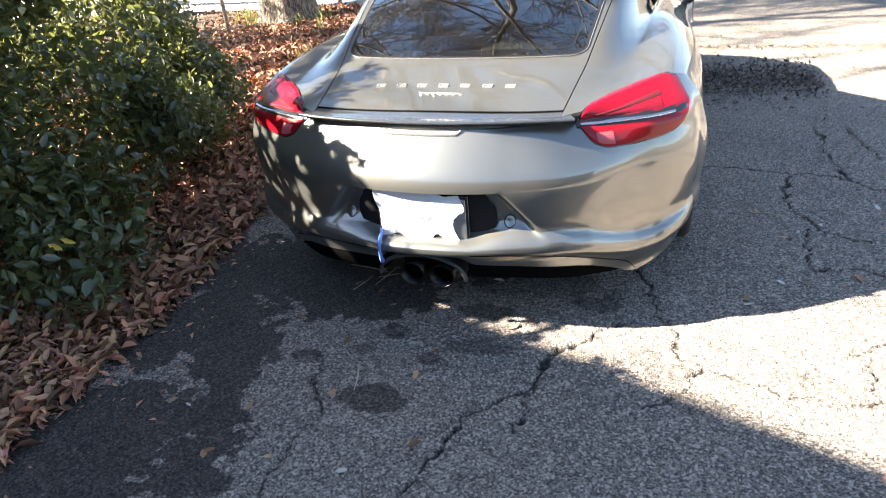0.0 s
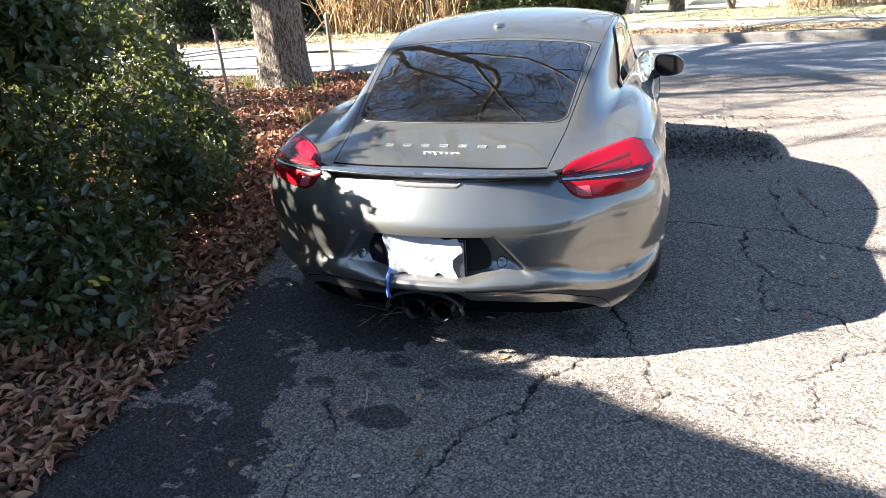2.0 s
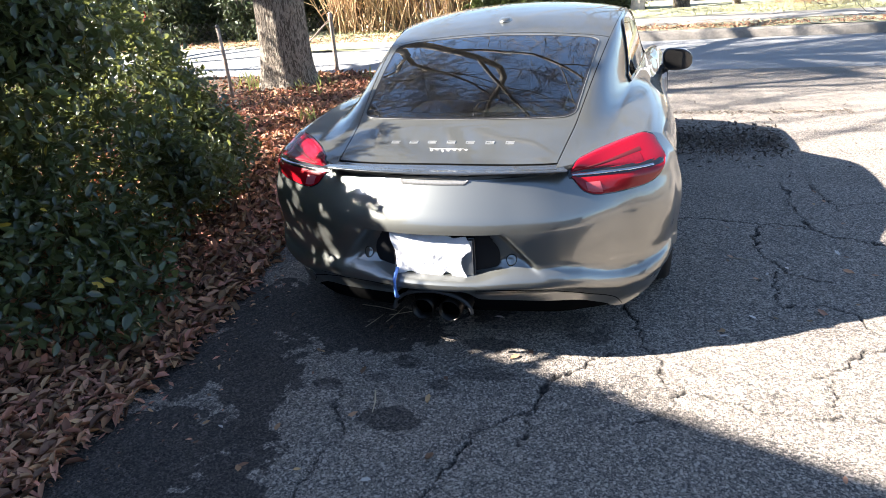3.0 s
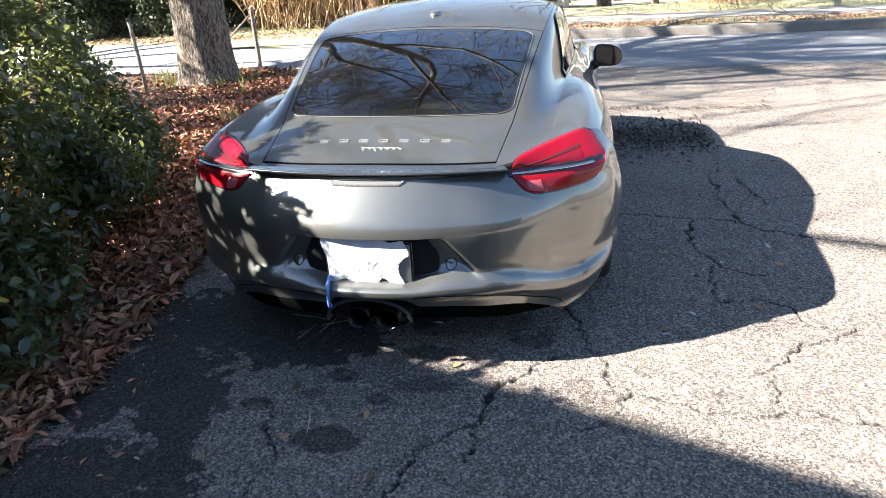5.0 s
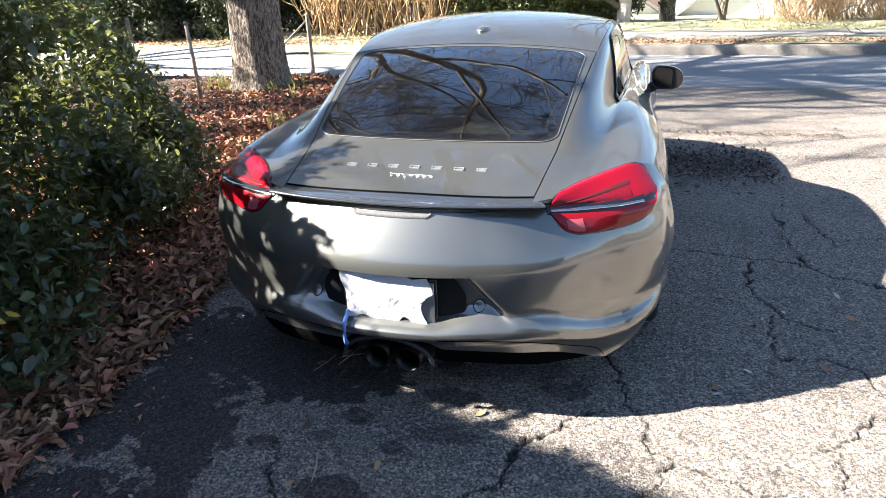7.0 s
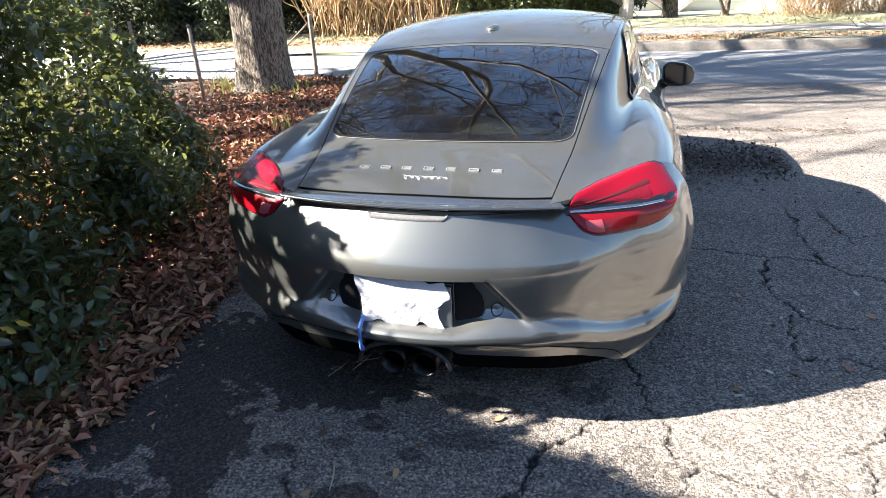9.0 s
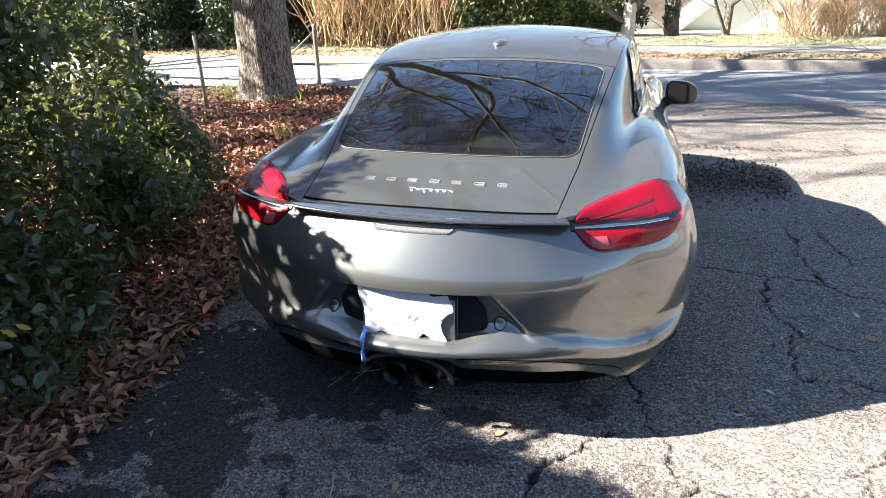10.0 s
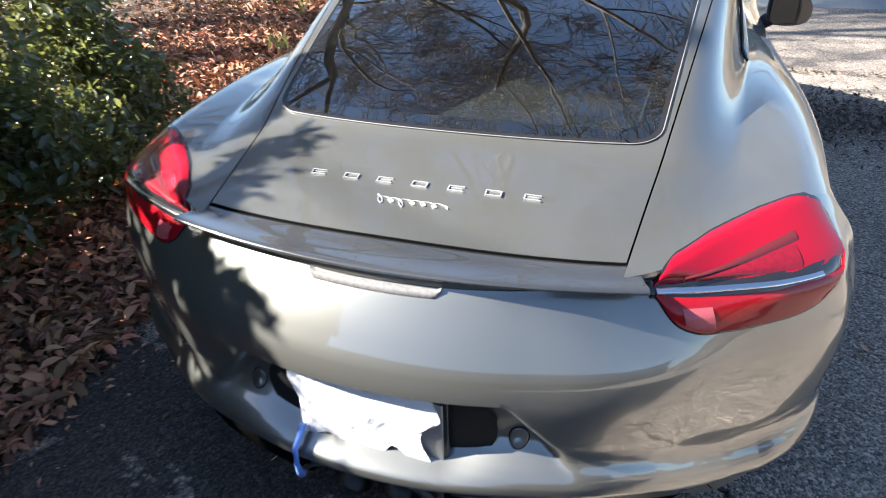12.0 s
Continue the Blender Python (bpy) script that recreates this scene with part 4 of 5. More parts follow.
def wheel(car, sgn, wy):
    w = new("wheel")
    w.parent = car
    w.location = (sgn * 0.795, wy - 0.02, WHEEL_R)
    prof = ((-0.115, 0.235), (-0.122, 0.27), (-0.118, 0.315), (-0.10, 0.331), (-0.05, 0.335), (0.05, 0.335), (0.10, 0.331), (0.118, 0.315), (0.122, 0.27), (0.115, 0.235))
    n = 48
    P = np.array([[(x, r * math.cos(a), r * math.sin(a)) for x, r in prof] for a in np.linspace(0, 2 * math.pi, n + 1)])
    grid_ob("tyre", P, RUBBER, w)
    rim = np.array([[(sgn * x, r * math.cos(a), r * math.sin(a)) for x, r in ((-0.10, 0.238), (0.10, 0.238), (0.108, 0.232), (0.10, 0.222), (-0.08, 0.215))] for a in np.linspace(0, 2 * math.pi, n + 1)])
    grid_ob("rim", rim, ALLOY, w)
    for k in range(5):
        a = 2 * math.pi * k / 5
        bm = box((0.03, 0.05, 0.20), (sgn * 0.075, 0, 0.125), 0.008)
        bmesh.ops.rotate(bm, verts=bm.verts, matrix=Matrix.Rotation(a, 3, "X"))
        part("spoke", bm, ALLOY, w)
    part("hub", tube([(sgn * 0.03, 0, 0), (sgn * 0.095, 0, 0)], [0.06, 0.045], 20), ALLOY, w)
    part("brake_disc", tube([(-sgn * 0.02, 0, 0), (sgn * 0.01, 0, 0)], [0.16, 0.16], 32), CHROME_DARK, w)


def cabin(car):
    part("cabin_floor", box((1.25, 2.6, 0.05), (0, 2.0, 0.47), 0.01), FABRIC, car)
    part("engine_cover", box((1.05, 0.95, 0.24), (0, 0.98, 0.66), 0.06), FABRIC, car)
    part("dashboard", box((1.20, 0.35, 0.25), (0, 2.75, 0.70), 0.06), FABRIC, car)
    for x in (-0.33, 0.33):
        seat = new("seat")
        seat.parent = car
        seat.location = (x, 1.75, 0.5)
        back = box((0.46, 0.12, 0.52), (0, 0, 0.30), 0.05)
        bmesh.ops.rotate(back, verts=back.verts, matrix=Matrix.Rotation(radians(14), 3, "X"))
        part("backrest", back, FABRIC, seat)
        head = box((0.26, 0.09, 0.16), (0, -0.12, 0.60), 0.04)
        part("headrest", head, FABRIC, seat)
        part("cushion", box((0.48, 0.5, 0.14), (0, 0.25, 0.02), 0.05), FABRIC, seat)


def badge(car):
    """Seven raised marks and a scroll under them, as plain shapes."""
    lid = lambda x, y: section(np.interp(abs(x), nominal(np.linspace(0, 0.42, 90)), np.linspace(0, 0.42, 90)) * (1 if x > 0 else -1), y)
    for k in range(7):
        x = -0.252 + 0.084 * k
        c = lid(x, 0.266 + 0.5 * x * x * 0.2)
        slope = Matrix.Translation(Vector(c) + Vector((0, 0, 0.002))) @ Matrix.Rotation(radians(13), 4, "X")
        bm = bmesh.new()
        for ox, oy, wx, wy in ((-0.016, 0, 0.0028, 0.018), (0.001, 0.0075, 0.034, 0.0024), (0.001, -0.0075, 0.034, 0.0024)) + (((0.017, 0, 0.0028, 0.018),) if k % 2 else ((0.002, 0, 0.024, 0.0022),)):
            bmesh.ops.create_cube(bm, size=1.0, matrix=slope @ Matrix.Translation((ox, oy, 0)) @ Matrix.Diagonal((wx, wy, 0.004, 1)))
        part("badge_mark", bm, BADGE, car, smooth=False)
    pts = []
    for k in range(260):
        t = k / 259
        swell = 0.0065 + 0.008 * math.exp(-(t / 0.10) ** 2) + 0.006 * math.exp(-((t - 0.36) / 0.05) ** 2)
        x = -0.082 + 0.160 * t + 0.0125 * math.sin(t * 40)
        y = 0.207 + swell * math.cos(t * 40 + 0.5) - 0.006 * math.exp(-((t - 0.36) / 0.05) ** 2)
        pts.append(Vector(lid(x, y)) + Vector((0, 0, 0.002)))
    part("badge_scroll", tube(pts, 0.0011, 5), BADGE, car)


build_car()


# ---- plants ----
def leaf_mesh(name, places, mat, label, category, length=(0.05, 0.09), width=0.42, fold=0.25, up=0.5, seed=3, plain=False, clear=None):
    """Many small folded leaves as one mesh: places (n, 3)."""
    rng = np.random.default_rng(seed)
    n = len(places)
    L = rng.uniform(*length, n)[:, None]
    a = rng.uniform(0, 2 * np.pi, n)
    el = rng.normal(0, up, n)
    d = np.stack([np.cos(a) * np.cos(el), np.sin(a) * np.cos(el), np.sin(el)], -1)
    s = np.stack([-np.sin(a), np.cos(a), np.zeros(n)], -1)
    roll = rng.normal(0, up, n)[:, None]
    nn = np.cross(d, s)
    s2 = s * np.cos(roll) + nn * np.sin(roll)
    nn = np.cross(d, s2)
    w = L * width * rng.uniform(0.75, 1.2, n)[:, None]
    curl = rng.normal(0, 1, n)[:, None] * fold * 0.5
    base, tip = places, places + d * L + nn * L * curl
    m1, m2 = places + d * L * 0.33 + nn * L * curl * 0.2, places + d * L * 0.68 + nn * L * curl * 0.5
    lift = nn * w * fold
    V = np.stack([base, m1 + s2 * w * 0.5 + lift, m2 + s2 * w * 0.42 + lift, tip, m2 - s2 * w * 0.42 + lift, m1 - s2 * w * 0.5 + lift, m1, m2], 1)
    if clear is not None:
        V = V[~clear(V)]
        n = len(V)
    V = V.reshape(-1, 3)
    if plain:
        mid = places + d * L * 0.5
        V = np.stack([base, mid + s2 * w * 0.5 + lift, tip, mid - s2 * w * 0.5 + lift], 1).reshape(-1, 3)
        return mesh_ob(name, V, [t for i in range(0, 4 * n, 4) for t in ((i, i + 2, i + 1), (i, i + 3, i + 2))], mat, None, label, smooth=False)
    F = np.array([(0, 6, 1), (6, 7, 2, 1), (7, 3, 2), (0, 5, 6), (5, 4, 7, 6), (7, 4, 3)], dtype=object)
    faces = [tuple(8 * i + k for k in f) for i in range(n) for f in F]
    return mesh_ob(name, V, faces, mat, None, label, smooth=True)


def litter():
    rng = np.random.default_rng(8)
    y = rng.uniform(-1.6, 7.2, 90000)
    d = np.abs(rng.normal(0, 1.0, len(y))) * 1.6 - 0.12
    near = rng.uniform(0, 1, len(y)) < np.where(y < 2.5, 1.0, 0.55)
    y, d = y[near], d[near]
    x = bed_edge(y) - d
    z = bed_height(x, y) + rng.uniform(0.0, 0.035, len(x))
    ob = leaf_mesh("fallen_leaves", np.stack([x, y, z], -1)[:52000], LITTER, "", "", length=(0.022, 0.090), width=0.40, fold=0.5, up=0.45, seed=4)
    tagged(ob, "dry brown fallen leaves covering the bed", "fallen leaves", kind="stuff")
    y = rng.uniform(-1.3, 2.2, 420)
    x = bed_edge(y) + np.abs(rng.normal(0, 0.20, 420)) * (1 - 0.5 * step(0.2, 1.0, y))
    ob = leaf_mesh("leaf_bits", np.stack([x, y, 0.005 + rng.uniform(0, 0.008, 420)], -1), LITTER, "", "", length=(0.010, 0.045), width=0.4, up=0.2, seed=15, plain=True)
    tagged(ob, "small brown leaf bits on the asphalt edge", "fallen leaves", kind="stuff")
    y = rng.uniform(-4.0, -1.5, 9000)
    x = bed_edge(y) - np.abs(rng.normal(0, 1.6, 9000)) + 0.1
    ob = leaf_mesh("fallen_leaves", np.stack([x, y, bed_height(x, y) + rng.uniform(0.0, 0.03, 9000)], -1), LITTER, "", "", length=(0.04, 0.09), width=0.5, fold=0.3, up=0.35, seed=14, plain=True)
    tagged(ob, "dry brown leaves on the bed beside the driveway", "fallen leaves", kind="stuff")


def clump(rng, lumps, shell=(0.72, 1.05), density=1.0):
    """Places for leaves in the outer layer of rounded lumps."""
    pts = []
    for cx, cy, cz, rx, ry, rz in lumps:
        k = int(density * (rx * ry + ry * rz + rx * rz))
        v = rng.normal(size=(k, 3))
        v /= np.linalg.norm(v, axis=1)[:, None]
        pts.append(np.array((cx, cy, cz)) + v * rng.uniform(*shell, k)[:, None] * np.array((rx, ry, rz)))
    return np.concatenate(pts)


def bush():
    rng = np.random.default_rng(5)
    base = Vector((-2.70, 0.32, 0.05))
    ob = empty("evergreen_bush", base, "large dark green evergreen bush beside the driveway", "bush")
    # boughs that stand out of a loose core
    lumps = [(0, 0, 1.08, 0.88, 1.55, 1.22), (0, 0, 0.8, 0.45, 1.0, 0.8)]
    for _ in range(135):
        v = rng.normal(size=3)
        v /= np.linalg.norm(v)
        v[2] = abs(v[2]) * 1.15 - 0.55
        c = v * np.array((1.08, 1.82, 1.32)) * rng.uniform(0.80, 1.0) + np.array((0, 0, 1.05))
        lumps.append((*c, *rng.uniform(0.14, 0.34, 3)))
    # sprays that reach out over the driveway's side
    for _ in range(60):
        x = rng.uniform(0.15, 0.80)
        lumps.append((x, rng.uniform(-1.75, -0.55), 2.15 - 0.72 * x + rng.uniform(-0.50, 0.10), *rng.uniform(0.12, 0.24, 3)))
    lumps.append((0.40, -0.65, 2.08, 0.09, 0.09, 0.05))
    # low boughs hanging to the ground at the driveway's edge
    lumps += [(1.28, -0.55, 0.22, 0.24, 0.30, 0.20), (1.08, -0.30, 0.28, 0.28, 0.28, 0.24), (1.12, -0.78, 0.34, 0.25, 0.25, 0.24), (1.40, -0.72, 0.17, 0.16, 0.18, 0.12), (0.95, -0.55, 0.45, 0.30, 0.35, 0.30)]
    lumps += [(0.45, -0.944, 2.025, 0.07, 0.07, 0.06), (0.50, -0.80, 1.86, 0.08, 0.09, 0.07)]
    lumps += [(0.78, 0.60, 0.42, 0.30, 0.36, 0.28), (0.66, 0.85, 0.30, 0.28, 0.30, 0.24), (0.85, 0.25, 0.40, 0.24, 0.30, 0.30)]
    for _ in range(42):
        x = rng.uniform(0.1, 0.7)
        lumps.append((x, rng.uniform(-0.45, 0.15), 2.28 - 0.72 * x + rng.uniform(-0.35, 0.12), *rng.uniform(0.10, 0.2, 3)))
    # sprays that shade the car's lower corner
    lumps += [(0.80, -0.98, 1.46, 0.16, 0.18, 0.18), (0.55, -1.05, 1.66, 0.18, 0.18, 0.18), (0.30, -1.14, 1.84, 0.2, 0.2, 0.18), (0.90, -0.92, 1.30, 0.16, 0.16, 0.16), (0.82, -1.06, 1.58, 0.16, 0.16, 0.14), (0.60, -1.14, 1.76, 0.16, 0.16, 0.14), (0.70, -1.00, 1.62, 0.16, 0.16, 0.16)]
    # a low skirt of boughs at the street end
    lumps += [(0.35, 1.43, 0.36, 0.32, 0.32, 0.26), (0.50, 1.58, 0.34, 0.22, 0.22, 0.20), (0.20, 1.18, 0.45, 0.30, 0.30, 0.28), (0.56, 1.23, 0.30, 0.26, 0.26, 0.24), (0.25, 1.68, 0.42, 0.22, 0.22, 0.20), (0.65, 0.95, 0.28, 0.25, 0.25, 0.22)]
    pts = clump(rng, lumps, (0.5, 1.05), 4700)
    toward = (-0.5 - (pts[:, 0] + base.x)) / SUN_X
    ty, tz = pts[:, 1] + base.y + SUN_Y * toward, pts[:, 2] + base.z - toward
    dense = (ty > -0.36) & (ty < 0.75) & (tz > 0.2) & (tz < 0.95)
    gaps = 2.0 * dense + wobble(pts[:, 0] + pts[:, 2], pts[:, 1] - pts[:, 2], 0.13, 2.0) + 0.5 * wobble(pts[:, 0], pts[:, 2], 0.05, 4.0)
    low = pts[:, 2] > 0.02 + 0.20 * rng.random(len(pts)) ** 2
    pts = pts[(gaps > -0.42 + (0.34 + 0.36 * step(-0.3, 0.8, pts[:, 1])) * step(0.75, 1.9, pts[:, 2])) & low]
    far = pts[:, 1] + base.y + 1.15 * (pts[:, 0] + base.x + 2.0)
    under = (pts[:, 2] + 0.3 * wobble(pts[:, 0], pts[:, 1], 0.12) < 0.66) & (pts[:, 0] + base.x < -1.74 - 0.25 * np.clip(pts[:, 1] + base.y - 1, 0, 1.2))
    pts = pts[(pts[:, 2] < 1.52 - 1.41 * (far - 0.96) + rng.normal(0, 0.09, len(pts))) | under]
    # the edge of the bush towards the sun is ragged and full of small holes
    away = (-0.5 - (pts[:, 0] + base.x)) / SUN_X
    py, pz = pts[:, 1] + base.y + SUN_Y * away, pts[:, 2] + base.z - away
    brow = np.interp(py, (-0.41, -0.36, -0.30, -0.26, -0.23, -0.20, -0.19, -0.17, -0.10, 0.117, 0.28, 0.5, 0.6), (0.52, 0.63, 0.72, 0.68, 0.675, 0.69, 0.74, 0.80, 0.84, 0.66, 0.57, 0.86, 0.98))
    ragged = (0.06 * wobble(py, pz, 0.035, 1.0) + 0.05 * wobble(py, pz, 0.09, 2.0)) * (1 - 0.6 * step(-0.15, -0.19, py))
    spray = np.hypot(py - 0.17, (pz - 0.84) * 1.3) < 0.075
    spray |= np.hypot(py + 0.117, (pz - 0.807) * 1.2) < 0.055
    reach = np.clip(((py + 0.10) * -0.13 + (pz - 0.84) * 0.12) / 0.0313, 0, 1)
    spray |= np.hypot(py + 0.10 + 0.13 * reach, pz - 0.84 - 0.12 * reach) < 0.022
    spray |= (py > 0.12) & (py < 0.62) & (pz > 0.83) & (pz < 1.06) & (wobble(py, pz, 0.055, 3.0) + 0.6 * wobble(py, pz, 0.02, 5.0) > -0.06)
    near = (py > -0.55) & (py < 1.15)
    pts = pts[~(near & ~spray & (pz > brow + ragged))]
    # thin, see-through sprays above, on the side towards the street
    open_up = step(0.0, 0.5, pts[:, 1]) * step(0.58, 1.0, pts[:, 2] + 0.18 * wobble(pts[:, 0], pts[:, 1], 0.2))
    sprigs = wobble(pts[:, 0] + 0.6 * pts[:, 1], pts[:, 2] - 0.3 * pts[:, 1], 0.075, 6.0)
    toward = (-0.5 - (pts[:, 0] + base.x)) / SUN_X
    ty, tz = pts[:, 1] + base.y + SUN_Y * toward, pts[:, 2] + base.z - toward
    dense = (ty > -0.36) & (ty < 0.75) & (tz > 0.2) & (tz < 0.95) & (open_up < 0.5)
    pts = pts[rng.random(len(pts)) < np.where(dense, 1.0, 0.62 * (1 - open_up * np.where(sprigs > 0.12, 0.35, 0.93)))]
    # small holes right through the leaves, along the sun's way
    spots = [(y, 0.66 - 0.42 * min(y, 0.3) - 0.36 * rng.random() ** 1.1, rng.uniform(0.004, 0.016)) for y in rng.uniform(-0.30, 0.42, 100)]
    spots += [(-0.22 - 0.12 * f + rng.normal(0, 0.03), 0.43 + 0.24 * f + rng.normal(0, 0.035), rng.uniform(0.008, 0.020)) for f in rng.uniform(0.1, 1, 16)]
    spots += [(rng.uniform(-0.46, -0.24), rng.uniform(0.30, 0.60), rng.uniform(0.012, 0.024)) for _ in range(14)]
    spots += [(rng.uniform(0.36, 1.15), rng.uniform(0.55, 1.02), rng.uniform(0.010, 0.030)) for _ in range(34)]

    spots = [s for s in spots if not (-0.22 < s[0] < -0.02 and 0.40 < s[1] < 0.62)]
    # pinholes along a bough
    spots += [(-0.035, 0.42, 0.003), (-0.055, 0.46, 0.004), (-0.13, 0.53, 0.004), (-0.165, 0.57, 0.003), (-0.21, 0.55, 0.005)]

    def gappy(V):
        W = np.concatenate([V, (V + np.roll(V, 1, 1)) / 2, V.mean(1, keepdims=True)], 1) + np.array(base)
        far = (-0.5 - W[..., 0]) / SUN_X
        qy, qz = W[..., 1] + SUN_Y * far, W[..., 2] - far
        hit = np.zeros(len(V), bool)
        for cy, cz, r in spots:
            hit |= (np.hypot((qy - cy) * 0.85, qz - cz) < r).any(1)
        return hit

    crown = leaf_mesh("crown", pts, LEAF, "", "", length=(0.038, 0.075), width=0.46, up=0.75, seed=6, clear=gappy)
    crown.parent = ob
    few = pts[rng.integers(0, len(pts), 420)]
    leaf_mesh("yellow_leaves", few, YELLOW, "scattered yellow leaves", "", length=(0.04, 0.06), width=0.44, up=0.75, seed=7).parent = ob
    for k in range(16):
        a = rng.uniform(0, 6.28)
        q = [Vector((0.25 * math.cos(a), 0.4 * math.sin(a), -0.1))]
        for j in range(6):
            q.append(q[-1] + Vector((math.cos(a) * 0.10 + rng.normal() * 0.05, math.sin(a) * 0.15 + rng.normal() * 0.05, 0.15)))
        part("stem", tube(q, [0.016, 0.014, 0.012, 0.010, 0.008, 0.006, 0.003], 6), TWIG, ob)
    return ob


def branching(start, direction, length, radius, depth, rng, out, spread=0.6, lift=0.12):
    """Limbs that fork and thin out: rows of (points, radii)."""
    pts, rad = [Vector(start)], [radius]
    d = Vector(direction).normalized()
    n = 5
    for i in range(n):
        d = (d + Vector(rng.normal(0, 0.16, 3)) + Vector((0, 0, lift * 0.3))).normalized()
        pts.append(pts[-1] + d * length / n)
        rad.append(radius * (1 - 0.45 * (i + 1) / n))
    out.append((pts, rad))
    if depth == 0:
        return
    for k in range(3 if depth > 1 else 3):
        at = pts[int(rng.integers(2, n + 1))] if k else pts[-1]
        nd = (d + Vector(rng.normal(0, spread, 3)) + Vector((0, 0, lift))).normalized()
        branching(at, nd, length * rng.uniform(0.55, 0.8), radius * (0.55 if k == 0 else rng.uniform(0.3, 0.45)), depth - 1, rng, out, spread, lift)


def limbs_mesh(rows, sides=6):
    verts, faces = [], []
    for pts, rad in rows:
        s = sides if rad[0] > 0.03 else 3
        o = len(verts)
        for i, p in enumerate(pts):
            d = (pts[min(i + 1, len(pts) - 1)] - pts[max(i - 1, 0)]).normalized()
            side = d.cross(Vector((0.3, 0.2, 1))).normalized()
            up = side.cross(d)
            for k in range(s):
                a = 2 * math.pi * k / s
                verts.append(p + (side * math.cos(a) + up * math.sin(a)) * rad[i])
        faces += [tuple(o + q for q in f) for f in grid_faces(len(pts), s, closed=True)]
    return verts, faces


def bare_tree(name, at, trunk_radius, fork, height_dir, seed, label, length=4.5, depth=4, trunk_mat=None, spread=0.6, limbs=4, flare=1.35, fine=0):
    rng = np.random.default_rng(seed)
    ob = empty(name, at, label, "tree")
    # trunk with a flared, ridged foot
    rings, sides = [], 40
    hs = np.concatenate([np.linspace(-0.1, 0.6, 10), np.linspace(0.8, fork, 14)])
    P = np.zeros((len(hs), sides + 1, 3))
    for i, h in enumerate(hs):
        r = trunk_radius * (1 - 0.18 * h / fork) * (1 + (flare - 1) * math.exp(-max(h, 0) / 0.18))
        for k in range(sides + 1):
            a = 2 * math.pi * k / sides
            ridge = 1 + 0.035 * math.sin(a * 9 + 0.6 * h) + 0.02 * math.sin(a * 17 - h) + 0.05 * math.sin(a * 5) * math.exp(-max(h, 0) / 0.2)
            P[i, k] = (Vector(height_dir).x * h + r * ridge * math.cos(a), Vector(height_dir).y * h + r * ridge * math.sin(a), h)
    grid_ob("trunk", P, trunk_mat or BARK, ob)
    top = Vector((height_dir[0] * fork, height_dir[1] * fork, fork))
    rows = []
    for k in range(limbs):
        a = 2 * math.pi * (k + rng.uniform(-0.2, 0.2)) / limbs
        branching(top - Vector((0, 0, rng.uniform(0.0, 0.9))), (math.cos(a) * 0.8, math.sin(a) * 0.8, 0.8), length, trunk_radius * 0.45, depth, rng, rows, spread)
    if fine:
        more = np.random.default_rng(seed + 100)
        for pts, rad in [r for r in rows if r[1][0] < 0.011]:
            for _ in range(fine):
                at = pts[int(more.integers(1, 6))]
                d = ((pts[-1] - pts[0]).normalized() + Vector(more.normal(0, 0.55, 3))).normalized() * float(more.uniform(0.35, 1.0))
                bend = Vector(more.normal(0, 0.05, 3))
                rows.append(([at, at + d * 0.5 + bend, at + d], [0.010, 0.008, 0.005]))
    v, f = limbs_mesh(rows)
    mesh_ob("crown", v, f, TWIG, ob)
    return ob


litter()
bush()
bare_tree("oak_tree", (-4.23, 6.36, 0.0), 0.36, 4.2, (0.02, 0.0, 1), 11, "large bare oak tree with ridged grey bark in the leaf bed", length=4.2, depth=6, limbs=5, fine=3)


def shoots():
    """Spring bulbs coming up round the oak and in the bed."""
    rng = np.random.default_rng(17)
    for cx, cy, n, r in ((-3.84, 5.93, 12, 0.10), (-3.58, 6.22, 12, 0.12), (-4.52, 5.95, 9, 0.12), (-3.1, 6.6, 10, 0.16), (-2.72, 4.0, 16, 0.10), (-4.9, 6.2, 10, 0.15), (-3.3, 5.4, 5, 0.06)):
        clump_of = empty("bulb_shoots", (cx, cy, float(bed_height(cx, cy)) - 0.01), "pale green bulb shoots in the leaf bed", "plant", "bulb shoots in the bed")
        for k in range(n):
            V, F = [], []
            a, rr = rng.uniform(0, 6.28), r * math.sqrt(rng.random())
            bx, by = rr * math.cos(a), rr * math.sin(a)
            h, w = rng.uniform(0.10, 0.26), 0.008
            t = rng.uniform(0, 6.28)
            lx, ly = rng.normal(0, 0.05), rng.normal(0, 0.05)
            o = len(V)
            for f, ww in ((0, 1.0), (0.5, 1.0), (0.85, 0.7), (1.0, 0.1)):
                x, y, z = bx + lx * f * f, by + ly * f * f, h * f
                V += [(x - w * ww * math.cos(t), y - w * ww * math.sin(t), z), (x + w * ww * math.cos(t), y + w * ww * math.sin(t), z)]
            F += [(o + 2 * j, o + 2 * j + 1, o + 2 * j + 3, o + 2 * j + 2) for j in range(3)]
            mesh_ob("blade", V, F, SHOOT, clump_of)


